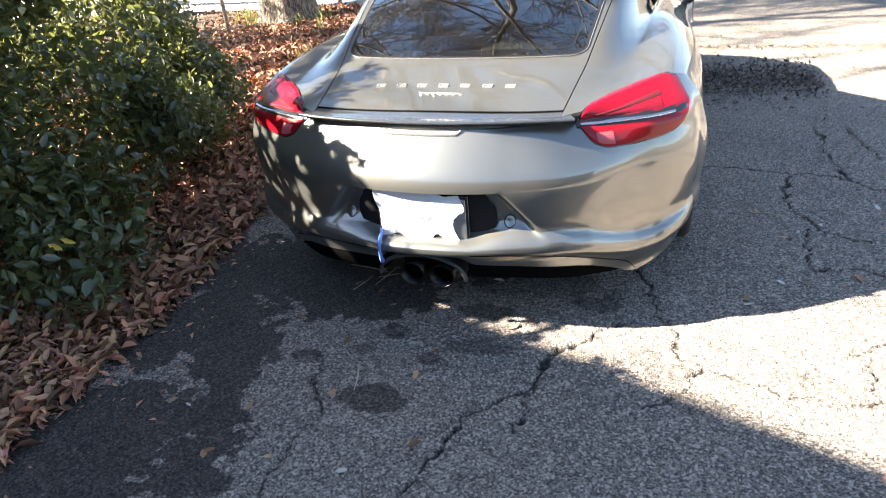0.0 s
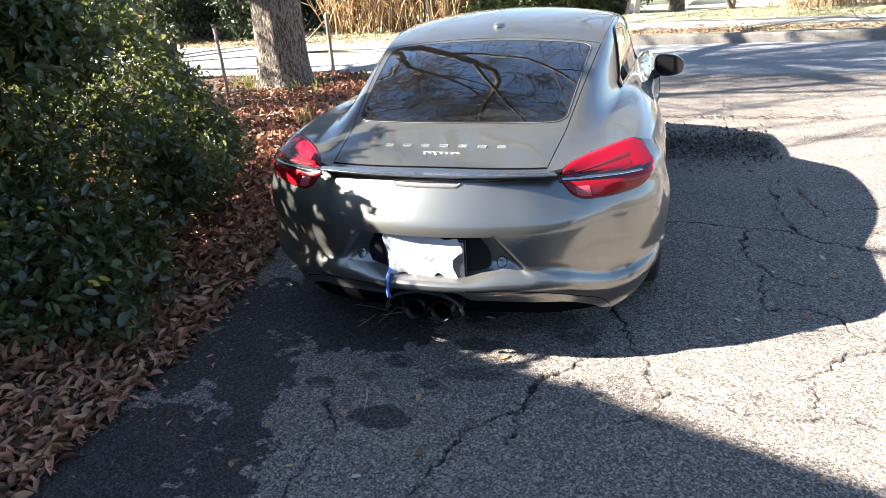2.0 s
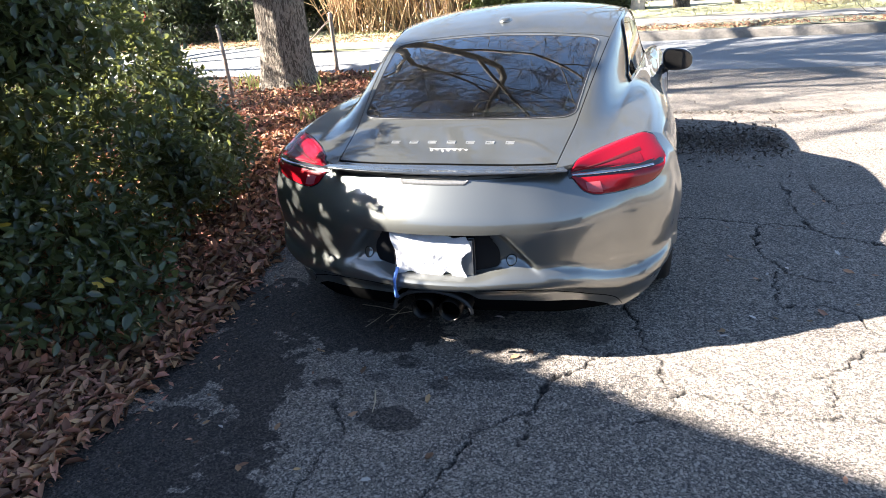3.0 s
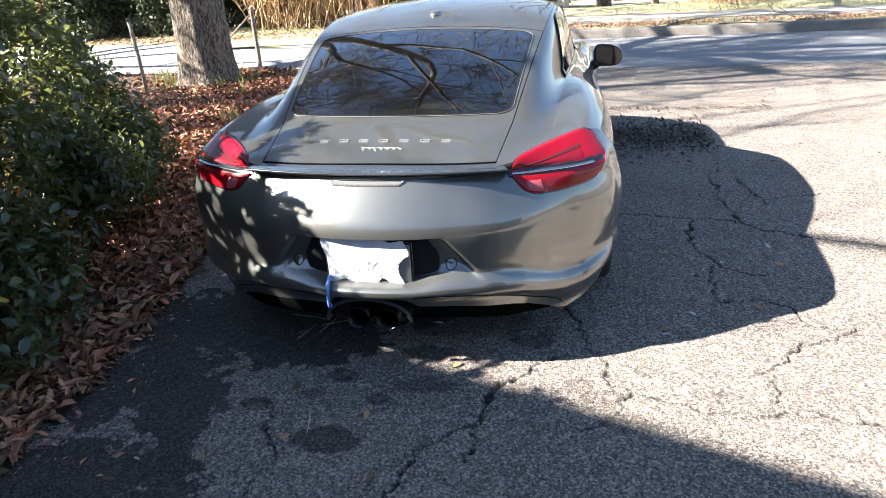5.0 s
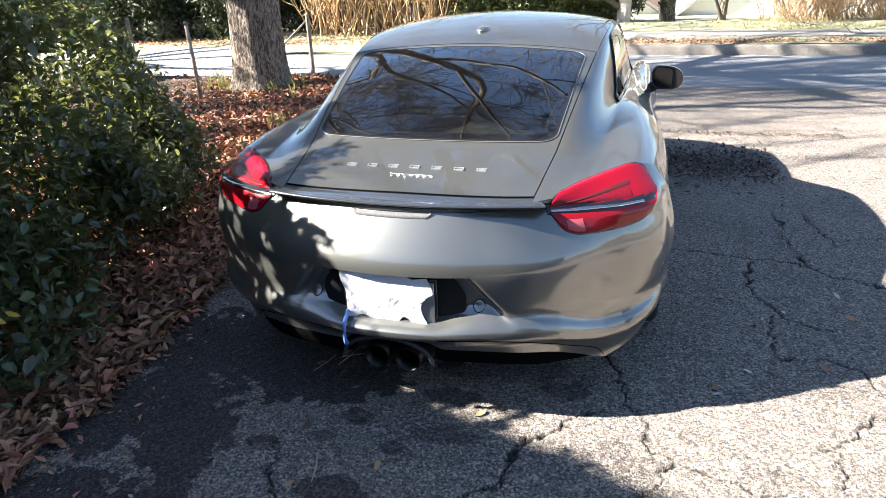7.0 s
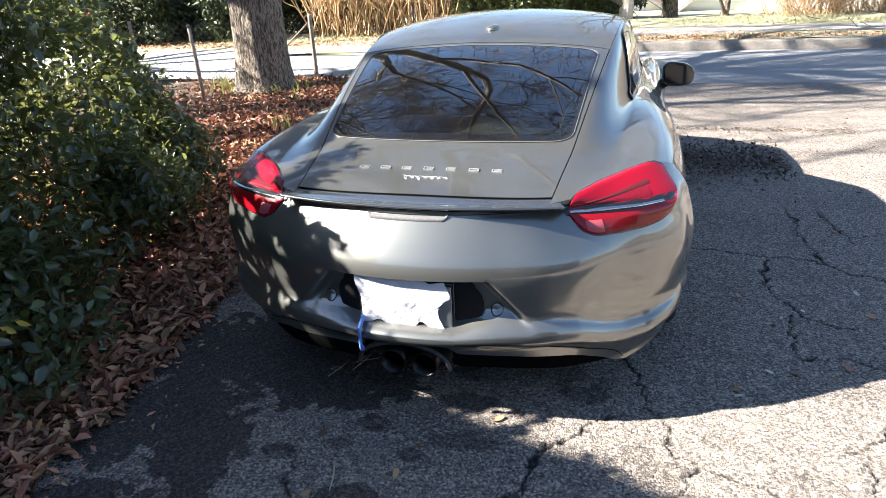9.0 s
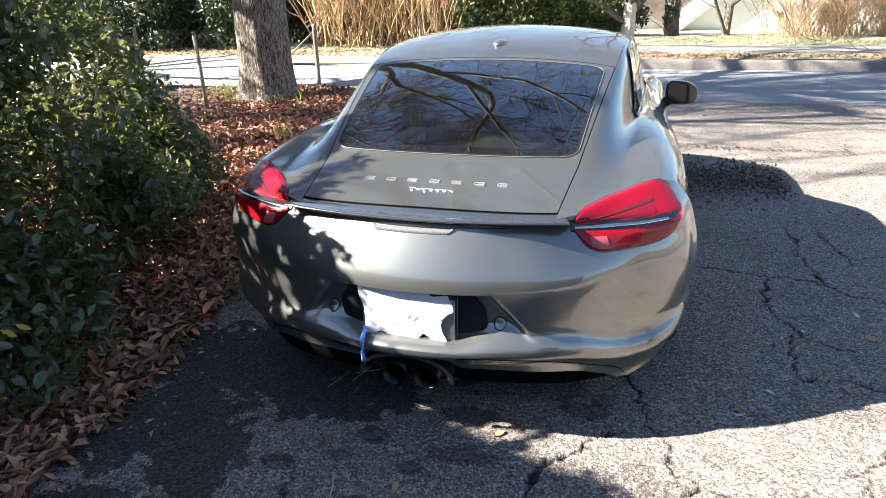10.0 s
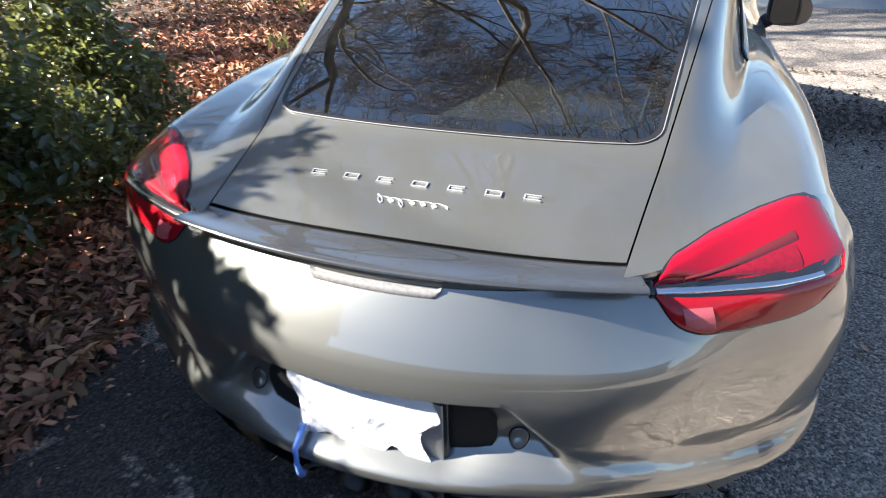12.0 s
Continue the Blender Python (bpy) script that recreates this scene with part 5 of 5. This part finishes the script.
def stray_leaves():
    """Single leaves, twigs and flecks on the asphalt."""
    rng = np.random.default_rng(31)
    V = [(-0.5, 0, 0), (-0.2, 0.22, 0.06), (0.2, 0.24, 0.07), (0.5, 0, 0.03), (0.2, -0.22, 0.08), (-0.2, -0.2, 0.05), (-0.2, 0, 0), (0.2, 0, 0.01), (-0.72, 0.02, 0.02)]
    F = [(0, 6, 1), (6, 7, 2, 1), (7, 3, 2), (0, 5, 6), (5, 4, 7, 6), (7, 4, 3), (8, 6, 0)]
    first = None
    spots = [(0.13, -0.66), (0.03, -0.36), (0.06, -0.22), (-0.48, -0.83), (1.32, 0.86), (1.55, 0.55), (-0.30, 0.12), (-0.55, -0.12), (0.30, -0.02), (1.40, -0.50), (-0.75, -0.66), (0.36, 0.03), (1.12, 0.33), (1.75, 1.0)]
    spots += [(rng.uniform(-1.1, -0.2), rng.uniform(-0.9, 0.4)) for _ in range(12)] + [(rng.uniform(0.9, 2.3), rng.uniform(0.4, 2.2)) for _ in range(22)]
    for i, (x, y) in enumerate(spots):
        size = rng.uniform(0.03, 0.07) if i < 14 else rng.uniform(0.012, 0.05)
        if first is None:
            first = mesh_ob("fallen_leaf", V, F, STRAY)
            tagged(first, "curled brown leaf lying on the asphalt", "leaf", "leaves on the asphalt")
            ob = first
        else:
            ob = first.copy()
            scene.collection.objects.link(ob)
        ob.location, ob.scale = (x, y, 0.005), (size, size, size)
        ob.rotation_euler = (rng.normal(0, 0.15), rng.normal(0, 0.15), rng.uniform(0, 6.28))
    pale = None
    for x, y in ((1.34, 0.85), (1.48, 1.0), (1.26, 0.47), (1.13, 0.29), (0.17, 0.29), (1.38, 0.92), (-0.04, -0.81), (1.75, 1.22), (-0.68, -0.67)):
        if pale is None:
            pale = ob = mesh_ob("pale_leaf", V, F, FLECK)
            tagged(pale, "small pale bleached leaf on the asphalt", "leaf", "pale leaves on the asphalt")
        else:
            ob = pale.copy()
            scene.collection.objects.link(ob)
        size = rng.uniform(0.03, 0.055)
        ob.location, ob.scale = (x, y, 0.005), (size, size * 0.7, size)
        ob.rotation_euler = (rng.normal(0, 0.2), rng.normal(0, 0.2), rng.uniform(0, 6.28))
    for (ax, ay), (bx, by), r in (((-0.19, -0.35), (-0.15, -0.48), 0.0035), ((1.23, 1.09), (1.34, 1.07), 0.002), ((-0.35, 0.22), (-0.12, 0.34), 0.0016), ((-0.34, 0.16), (-0.30, 0.32), 0.0016), ((-0.52, 0.30), (-0.33, 0.27), 0.002), ((-0.42, 0.10), (-0.38, 0.22), 0.0016)):
        tw = part("twig", tube([(ax, ay, 0.006), ((ax + bx) / 2 + 0.006, (ay + by) / 2, 0.009), (bx, by, 0.006)], [r, r, r * 0.5], 6), DRY, None)
        tagged(tw, "short pale dry twig lying on the asphalt", "twig", "twigs on the asphalt")


STRAY = material("single dry leaves", (0.34, 0.19, 0.10), 0.7, per="object", spread=0.6)
FLECK = material("bleached leaves", (0.52, 0.48, 0.44), 0.8, per="object", spread=0.3)
DRY = material("pale dry wood", (0.50, 0.42, 0.30), 0.85, grain=0.3)
shoots()
stray_leaves()


def ribbon():
    """A short red ribbon tied in the bush."""
    rows = []
    for k in range(9):
        t = k / 8
        rows.append([(-1.96 + 0.006 * math.sin(6 * t) + w * 0.012, 0.97 + 0.004 * math.cos(5 * t), 1.385 - 0.075 * t) for w in (-0.5, 0.5)])
    tagged(grid_ob("ribbon", np.array(rows), material("red ribbon", (0.60, 0.03, 0.025), 0.6), thick=0.001), "short red ribbon hanging in the evergreen bush", "ribbon")


ribbon()


# ---- fence ----
def fence():
    ob = empty("chain_link_fence", (-3.97, 7.42, 0), "weathered chain link fence behind the leaf bed", "fence")
    part("post", tube([(0, 0, -0.1), (0, 0, 0.0), (0.0, 0, 0.90), (0, 0, 0.93), (0, 0, 0.95)], [0.032, 0.032, 0.030, 0.036, 0.008], 12), RUST, ob)
    part("brace", tube([(0, 0, 0.86), (-0.8, -0.10, 0.18)], 0.012, 8), RUST, ob)
    for k in (1, 2):
        part("post", tube([(-2.9 * k, -0.35 * k, -0.1), (-2.9 * k, -0.35 * k, 0.95)], 0.028, 10), RUST, ob)
    # woven wires, each a zigzag from the ground to the top
    step_x, rows = 0.058, 14
    verts, faces = [], []
    d = Vector((-1, -0.12, 0)).normalized()
    for k in range(104):
        pts = []
        for j in range(rows + 1):
            w = 0.5 * (1 if (j + k) % 2 else -1)
            s = (k + 0.5 + w) * step_x
            pts.append(d * s + Vector((0, 0.002 * (1 if j % 2 else -1), 0.03 + 0.062 * j - 0.02 * math.sin(s * 1.6))))
        o = len(verts)
        for p in pts:
            for a in (0.5, 2.6, 4.7):
                verts.append(p + Vector((math.cos(a) * 0.0030, math.sin(a) * 0.0030, 0)))
        faces += [tuple(o + q for q in f) for f in grid_faces(len(pts), 3, closed=True)]
    mesh_ob("mesh", verts, faces, WIRE, ob, smooth=False)
    stake = empty("fence_stake", (-4.50, 5.28, 0), "thin rusty steel stake in the leaf bed", "stake")
    part("rod", tube([(0.01, 0, -0.1), (0, 0, 0.5), (-0.02, 0, 0.98)], 0.024, 10), RUST, stake)
    part("cap", tube([(-0.02, 0, 0.965), (-0.022, 0, 1.0)], [0.032, 0.02], 10), WIRE, stake)


fence()


# ---- the far side of the street ----
SHRUB = material("sunlit shrub leaves", (0.10, 0.12, 0.035), 0.5, per="island", spread=0.6)
SHRUB_DARK = material("dark woodland leaves", (0.045, 0.062, 0.022), 0.55, per="island", spread=0.6)
CANE = material("dry tan canes", (0.44, 0.30, 0.17), 0.8, per="island", spread=0.45)
PALE = material("pale smooth bark", (0.62, 0.56, 0.50), 0.8, grain=0.5, grain_size=8, blotch=0.5, blotch_size=2)


def shrub(at, size, seed, mat, label, leaf=(0.08, 0.16), density=900):
    rng = np.random.default_rng(seed)
    ob = empty("shrub", at, label, "shrub", "shrubs across the street")
    rx, ry, rz = size
    lumps = [(0, 0, rz * 0.5, rx * 0.7, ry * 0.7, rz * 0.5)] + [(rng.uniform(-rx, rx) * 0.75, rng.uniform(-ry, ry) * 0.75, rng.uniform(0.1, 0.9) * rz, *(rng.uniform(0.2, 0.42, 3) * min(rx, rz))) for _ in range(26)]
    pts = clump(rng, lumps, (0.4, 1.05), density)
    pts = pts[pts[:, 2] > 0.0]
    leaf_mesh("crown", pts, mat, "", "", length=leaf, width=0.5, up=0.8, seed=seed + 1, plain=True).parent = ob
    for k in range(5):
        a = rng.uniform(0, 6.28)
        part("stem", tube([(0, 0, -0.2), (math.cos(a) * rx * 0.3, math.sin(a) * ry * 0.3, rz * 0.45), (math.cos(a) * rx * 0.6, math.sin(a) * ry * 0.5, rz * 0.85)], [0.05, 0.035, 0.012], 6), TWIG, ob)
    return ob


def thicket(name, at, size, count, seed, label, radius=0.012, lean=0.25, twigs=2):
    """A dense stand of thin dry canes with side twigs."""
    rng = np.random.default_rng(seed)
    rows = []
    for k in range(count):
        x, y = rng.uniform(-size[0], size[0]), rng.uniform(-size[1], size[1])
        h = size[2] * rng.uniform(0.55, 1.1)
        d = Vector((rng.normal() * lean, rng.normal() * lean, 1)).normalized()
        p, pts, rad = Vector((x, y, -0.1)), [], []
        r = radius * rng.uniform(0.6, 1.8)
        for j in range(7):
            pts.append(p.copy())
            rad.append(r * (1 - 0.12 * j))
            d = (d + Vector(rng.normal(0, 0.09, 3))).normalized()
            p = p + d * h / 6
        rows.append((pts, rad))
        for j in range(twigs):
            q = pts[int(rng.integers(2, 6))]
            e = Vector((rng.normal() * 0.8, rng.normal() * 0.8, 0.7)).normalized()
            rows.append(([q, q + e * 0.3, q + e * 0.5 + Vector((rng.normal() * 0.1, rng.normal() * 0.1, 0.12))], [r * 0.5, r * 0.4, r * 0.2]))
    v, f = limbs_mesh(rows, 5)
    ob = mesh_ob(name, v, f, CANE)
    ob.location = at
    return tagged(ob, label, "thicket", kind="stuff")


def far_house(at, size, ridge, label, wall_mat, turn=0.0):
    w, d, h = size
    ob = empty("house", at, label, "house", "houses across the street")
    ob.rotation_euler[2] = turn
    # gabled walls
    bm = bmesh.new()
    front = [bm.verts.new(p) for p in ((-w / 2, 0, -1), (w / 2, 0, -1), (w / 2, 0, h), (0, 0, h + ridge), (-w / 2, 0, h))]
    back = [bm.verts.new(v.co + Vector((0, d, 0))) for v in front]
    bm.faces.new(front)
    bm.faces.new(back[::-1])
    for i in range(5):
        if i not in (2, 3):
            bm.faces.new((front[i], back[i], back[(i + 1) % 5], front[(i + 1) % 5]))
    part("wall", bm, wall_mat, ob, smooth=False)
    for s in (1, -1):
        L = math.hypot(w / 2, ridge)
        bm = box((L + 0.35, d + 0.7, 0.12), (0, 0, 0))
        bmesh.ops.rotate(bm, verts=bm.verts, matrix=Matrix.Rotation(s * math.atan2(ridge, w / 2), 3, "Y"))
        bmesh.ops.translate(bm, verts=bm.verts, vec=(s * (w / 4 + 0.05), d / 2, h + ridge / 2 + 0.05))
        part("roof", bm, ROOFING, ob, smooth=False)
    for x, z, ww, hh in ((-w * 0.435, h - 0.12, 0.55, 0.22),):
        win = part("window", box((ww + 0.16, 0.08, hh + 0.16), (x, -0.03, z), 0.01), SIDING, ob, smooth=False)
        for sx in (-1, 1):
            part("pane", box((ww / 2 - 0.04, 0.03, hh - 0.06), (x + sx * ww / 4, -0.075, z)), PANE, win, smooth=False)
    return ob


rng = np.random.default_rng(21)
# dark wood and hedge at the left, canes, green shrubs, pale trees, tan brush
for k, (x, y, s) in enumerate(((-16, 15, 3.2), (-13.2, 14.2, 2.6), (-10.6, 15.0, 2.8), (-8.4, 16.2, 2.4), (-19, 17, 3.6), (-11.8, 13.2, 1.6), (-9.3, 13.6, 1.3))):
    shrub((x, y, -0.05), (s * 0.75, s * 0.55, s), 40 + k, SHRUB_DARK, "dark evergreen shrub in shade across the street", density=520)
for k, (x, y, s) in enumerate(((-2.6, 15.2, 2.1), (-1.2, 16.0, 2.3), (-0.2, 17.5, 2.0), (-3.6, 17.0, 2.6))):
    shrub((x, y, -0.2), (s * 0.62, s * 0.5, s), 60 + k, SHRUB, "olive green shrub across the street", density=700)
thicket("cane_thicket", (-5.6, 15.0, 0.0), (1.9, 0.9, 3.2), 420, 71, "dense stand of dry tan canes", 0.015, 0.26, 3)
thicket("cane_thicket", (5.9, 15.6, 0.05), (2.2, 0.9, 1.9), 420, 72, "tangled dry tan brush across the street", 0.010, 0.5, 4)
thicket("cane_thicket", (-8.0, 17.5, 0.0), (1.5, 0.6, 3.5), 120, 73, "tall reddish dry canes behind the hedge", 0.02, 0.1)
bare_tree("bare_tree", (0.42, 15.6, -0.1), 0.17, 1.0, (0.05, 0.0, 1), 81, "pale barked bare tree forking near the ground", 5.5, 5, PALE, limbs=5, flare=1.2, fine=2)
bare_tree("bare_tree", (1.50, 16.4, -0.1), 0.19, 2.2, (-0.03, 0.0, 1), 82, "bare tree with a dark ivy covered trunk", 5.5, 5, limbs=4, flare=1.2, fine=2)
bare_tree("bare_tree", (2.75, 16.2, -0.1), 0.10, 0.9, (0.05, 0.0, 1), 83, "small bare tree with crooked stems", 2.2, 3, limbs=3, flare=1.2)
# four trees added out of view at the left to throw branch shadows
bare_tree("bare_tree", (-9.5, 1.0, 0.0), 0.24, 4.0, (0.0, 0.0, 1), 84, "unseen tall bare tree beyond the leaf bed, added for branch shadows", 4.0, 4, limbs=4)
bare_tree("bare_tree", (-10.3, 2.7, 0.0), 0.18, 5.4, (0.0, 0.0, 1), 88, "unseen bare tree behind the evergreen bush, added for branch shadows", 4.0, 4, limbs=4)
bare_tree("bare_tree", (-10.8, 5.6, 0.0), 0.22, 5.2, (0.05, 0.0, 1), 86, "unseen tall bare tree beyond the fence, added for branch shadows", 4.2, 5, limbs=5)
bare_tree("bare_tree", (-14.0, 7.5, 0.0), 0.26, 3.6, (0.0, 0.0, 1), 87, "unseen tall bare tree by the street, added for branch shadows", 4.4, 5, limbs=5)
far_house((5.5, 24.0, -3.0), (7.0, 6.0, 2.55), 2.8, "white sided house with a grey gabled roof", SIDING)
far_house((0.0, 30.0, -3.3), (5.0, 6.0, 2.2), 1.5, "low pale house with a grey shingle roof", SIDING, 0.2)
# ivy on the dark trunk, and a vine clad bush at the corner of the white house
for k, (x, y, z, size) in enumerate(((1.47, 16.3, 0.5, (0.24, 0.24, 1.3)), (5.45, 17.4, 0.2, (0.40, 0.4, 1.7)))):
    shrub((x, y, z - 0.3), size, 130 + k, SHRUB_DARK, "dark ivy growing up beside a trunk across the street", leaf=(0.05, 0.10), density=1500)
vr = np.random.default_rng(90)
vx, vy = vr.uniform(0.4, 12, 4200), 10.5 + np.abs(vr.normal(0, 0.42, 4200))
tagged(leaf_mesh("verge_leaves", np.stack([vx, vy, np.full(4200, 0.15) + vr.uniform(0, 0.03, 4200)], -1), LITTER, "", "", length=(0.03, 0.07), width=0.5, up=0.4, seed=91, plain=True), "drift of brown leaves along the kerb", "fallen leaves", kind="stuff")


BRICK = material("dark red brown brick", (0.13, 0.075, 0.055), 0.9, grain=0.5, grain_size=9, blotch=0.4, blotch_size=1.5, bump=0.004, bump_size=30)


def shade_house():
    """An unseen house added beside the driveway, behind the bush, so that its eave shades the foreground."""
    along = Vector((0.937, -0.349, 0)).normalized()
    back = Vector((-along.y * -1, along.x * -1, 0))
    ob = empty("unseen_shade_house", (0, 0, 0), "unseen plain house added beside the driveway to shade the foreground", "house")
    start, end, eave = Vector((-15.4, 0.72, 0)), Vector((-3.6, -3.52, 0)), 5.0
    bm = bmesh.new()
    a, b = start + back * 0.5 + along * 0.4, end + back * 0.5 - along * 0.4
    ring = [a, b, b + back * 7, a + back * 7]
    lo, hi = [bm.verts.new(p) for p in ring], [bm.verts.new(p + Vector((0, 0, eave - 0.1))) for p in ring]
    for i in range(4):
        bm.faces.new((lo[i], lo[(i + 1) % 4], hi[(i + 1) % 4], hi[i]))
    part("wall", bm, BRICK, ob, smooth=False)
    bm = bmesh.new()
    ridge_a, ridge_b = start + back * 4 + Vector((0, 0, eave + 1.6)), end + back * 4 + Vector((0, 0, eave + 1.6))
    far_a, far_b = start + back * 8 + Vector((0, 0, eave)), end + back * 8 + Vector((0, 0, eave))
    near_a, near_b = start + Vector((0, 0, eave)), end + Vector((0, 0, eave))
    v = [bm.verts.new(p) for p in (near_a, near_b, ridge_b, ridge_a, far_a, far_b)]
    for f in ((0, 1, 2, 3), (3, 2, 5, 4), (0, 3, 4), (1, 5, 2), (0, 4, 5, 1)):
        bm.faces.new([v[i] for i in f])
    part("roof", bm, ROOFING, ob, smooth=False)
    # plain wall added out of view behind the camera; blocks the low sky
    part("wing_wall", box((22.0, 0.3, 3.6), (3.0, -9.4, 1.8), 0.02), BRICK, ob, smooth=False)


shade_house()


def treeline():
    """A far belt of winter woods that closes the horizon."""
    a = np.linspace(0, 2 * np.pi, 400)
    z = 7 + 2.0 * wobble(a * 30, a * 7, 1.0) + 1.2 * wobble(a * 90, a * 31, 1.0)
    P = np.stack([np.stack([np.cos(a) * 85, np.sin(a) * 85, zz], -1) for zz in (np.full_like(a, -6.0), z * 0.5, z)], 1)
    tagged(grid_ob("backdrop", P, material("distant winter woods", (0.16, 0.13, 0.10), 1.0, grain=0.7, grain_size=1.5, blotch=0.6, blotch_size=0.2)), "distant belt of bare winter woods", "woods", kind="structure")


treeline()


def scattered(name, x, y, z, mat, label, category, length, up, seed):
    ob = leaf_mesh(name, np.stack([x, y, z], -1), mat, "", "", length=length, width=0.4, up=up, seed=seed, plain=True)
    tagged(ob, label, category, kind="stuff")


sr = np.random.default_rng(93)
# debris where the driveway meets the street, and bits blown over the asphalt
dx = np.concatenate([sr.uniform(0.9, 2.6, 500), sr.uniform(0.9, 6.0, 900)])
dy = np.concatenate([4.50 + sr.normal(0, 0.035, 500), sr.uniform(2.6, 6.8, 900)])
scattered("leaf_debris", dx, dy, 0.006 + sr.uniform(0, 0.012, 1400), material("dark leaf bits", (0.10, 0.075, 0.055), 0.85, per="island", spread=0.6), "small dark leaf bits where driveway meets street", "fallen leaves", (0.012, 0.04), 0.25, 94)
# a rough patch of grit and leaf mould beside the car's nose
px, py = 0.95 + 0.9 * sr.random(2600), 3.45 + sr.normal(0, 0.26, 2600)
scattered("grit_patch", px, py, 0.004 + sr.uniform(0, 0.018, 2600), material("grit and leaf mould", (0.13, 0.105, 0.085), 0.9, per="island", spread=0.8), "rough patch of grit and leaf mould on the asphalt", "debris", (0.012, 0.05), 0.5, 97)
# grass and leaves along the far verge
gx, gy = sr.uniform(-12, 12, 9000), sr.uniform(12.9, 15.0, 9000)
scattered("grass_tufts", gx, gy, np.where(gx > 0.2, 0.14, 0.0) + 0.0 * gx, material("rough verge grass", (0.37, 0.35, 0.17), 0.8, per="island", spread=0.5), "rough green winter grass along the verge", "grass", (0.03, 0.075), 1.1, 95)
lx, ly = sr.uniform(-13, 0.4, 3500), 11.75 + np.abs(sr.normal(0, 0.7, 3500))
scattered("verge_litter", lx, ly, 0.02 + sr.uniform(0, 0.03, 3500), LITTER, "dry brown leaves scattered on the far verge", "fallen leaves", (0.04, 0.09), 0.4, 96)
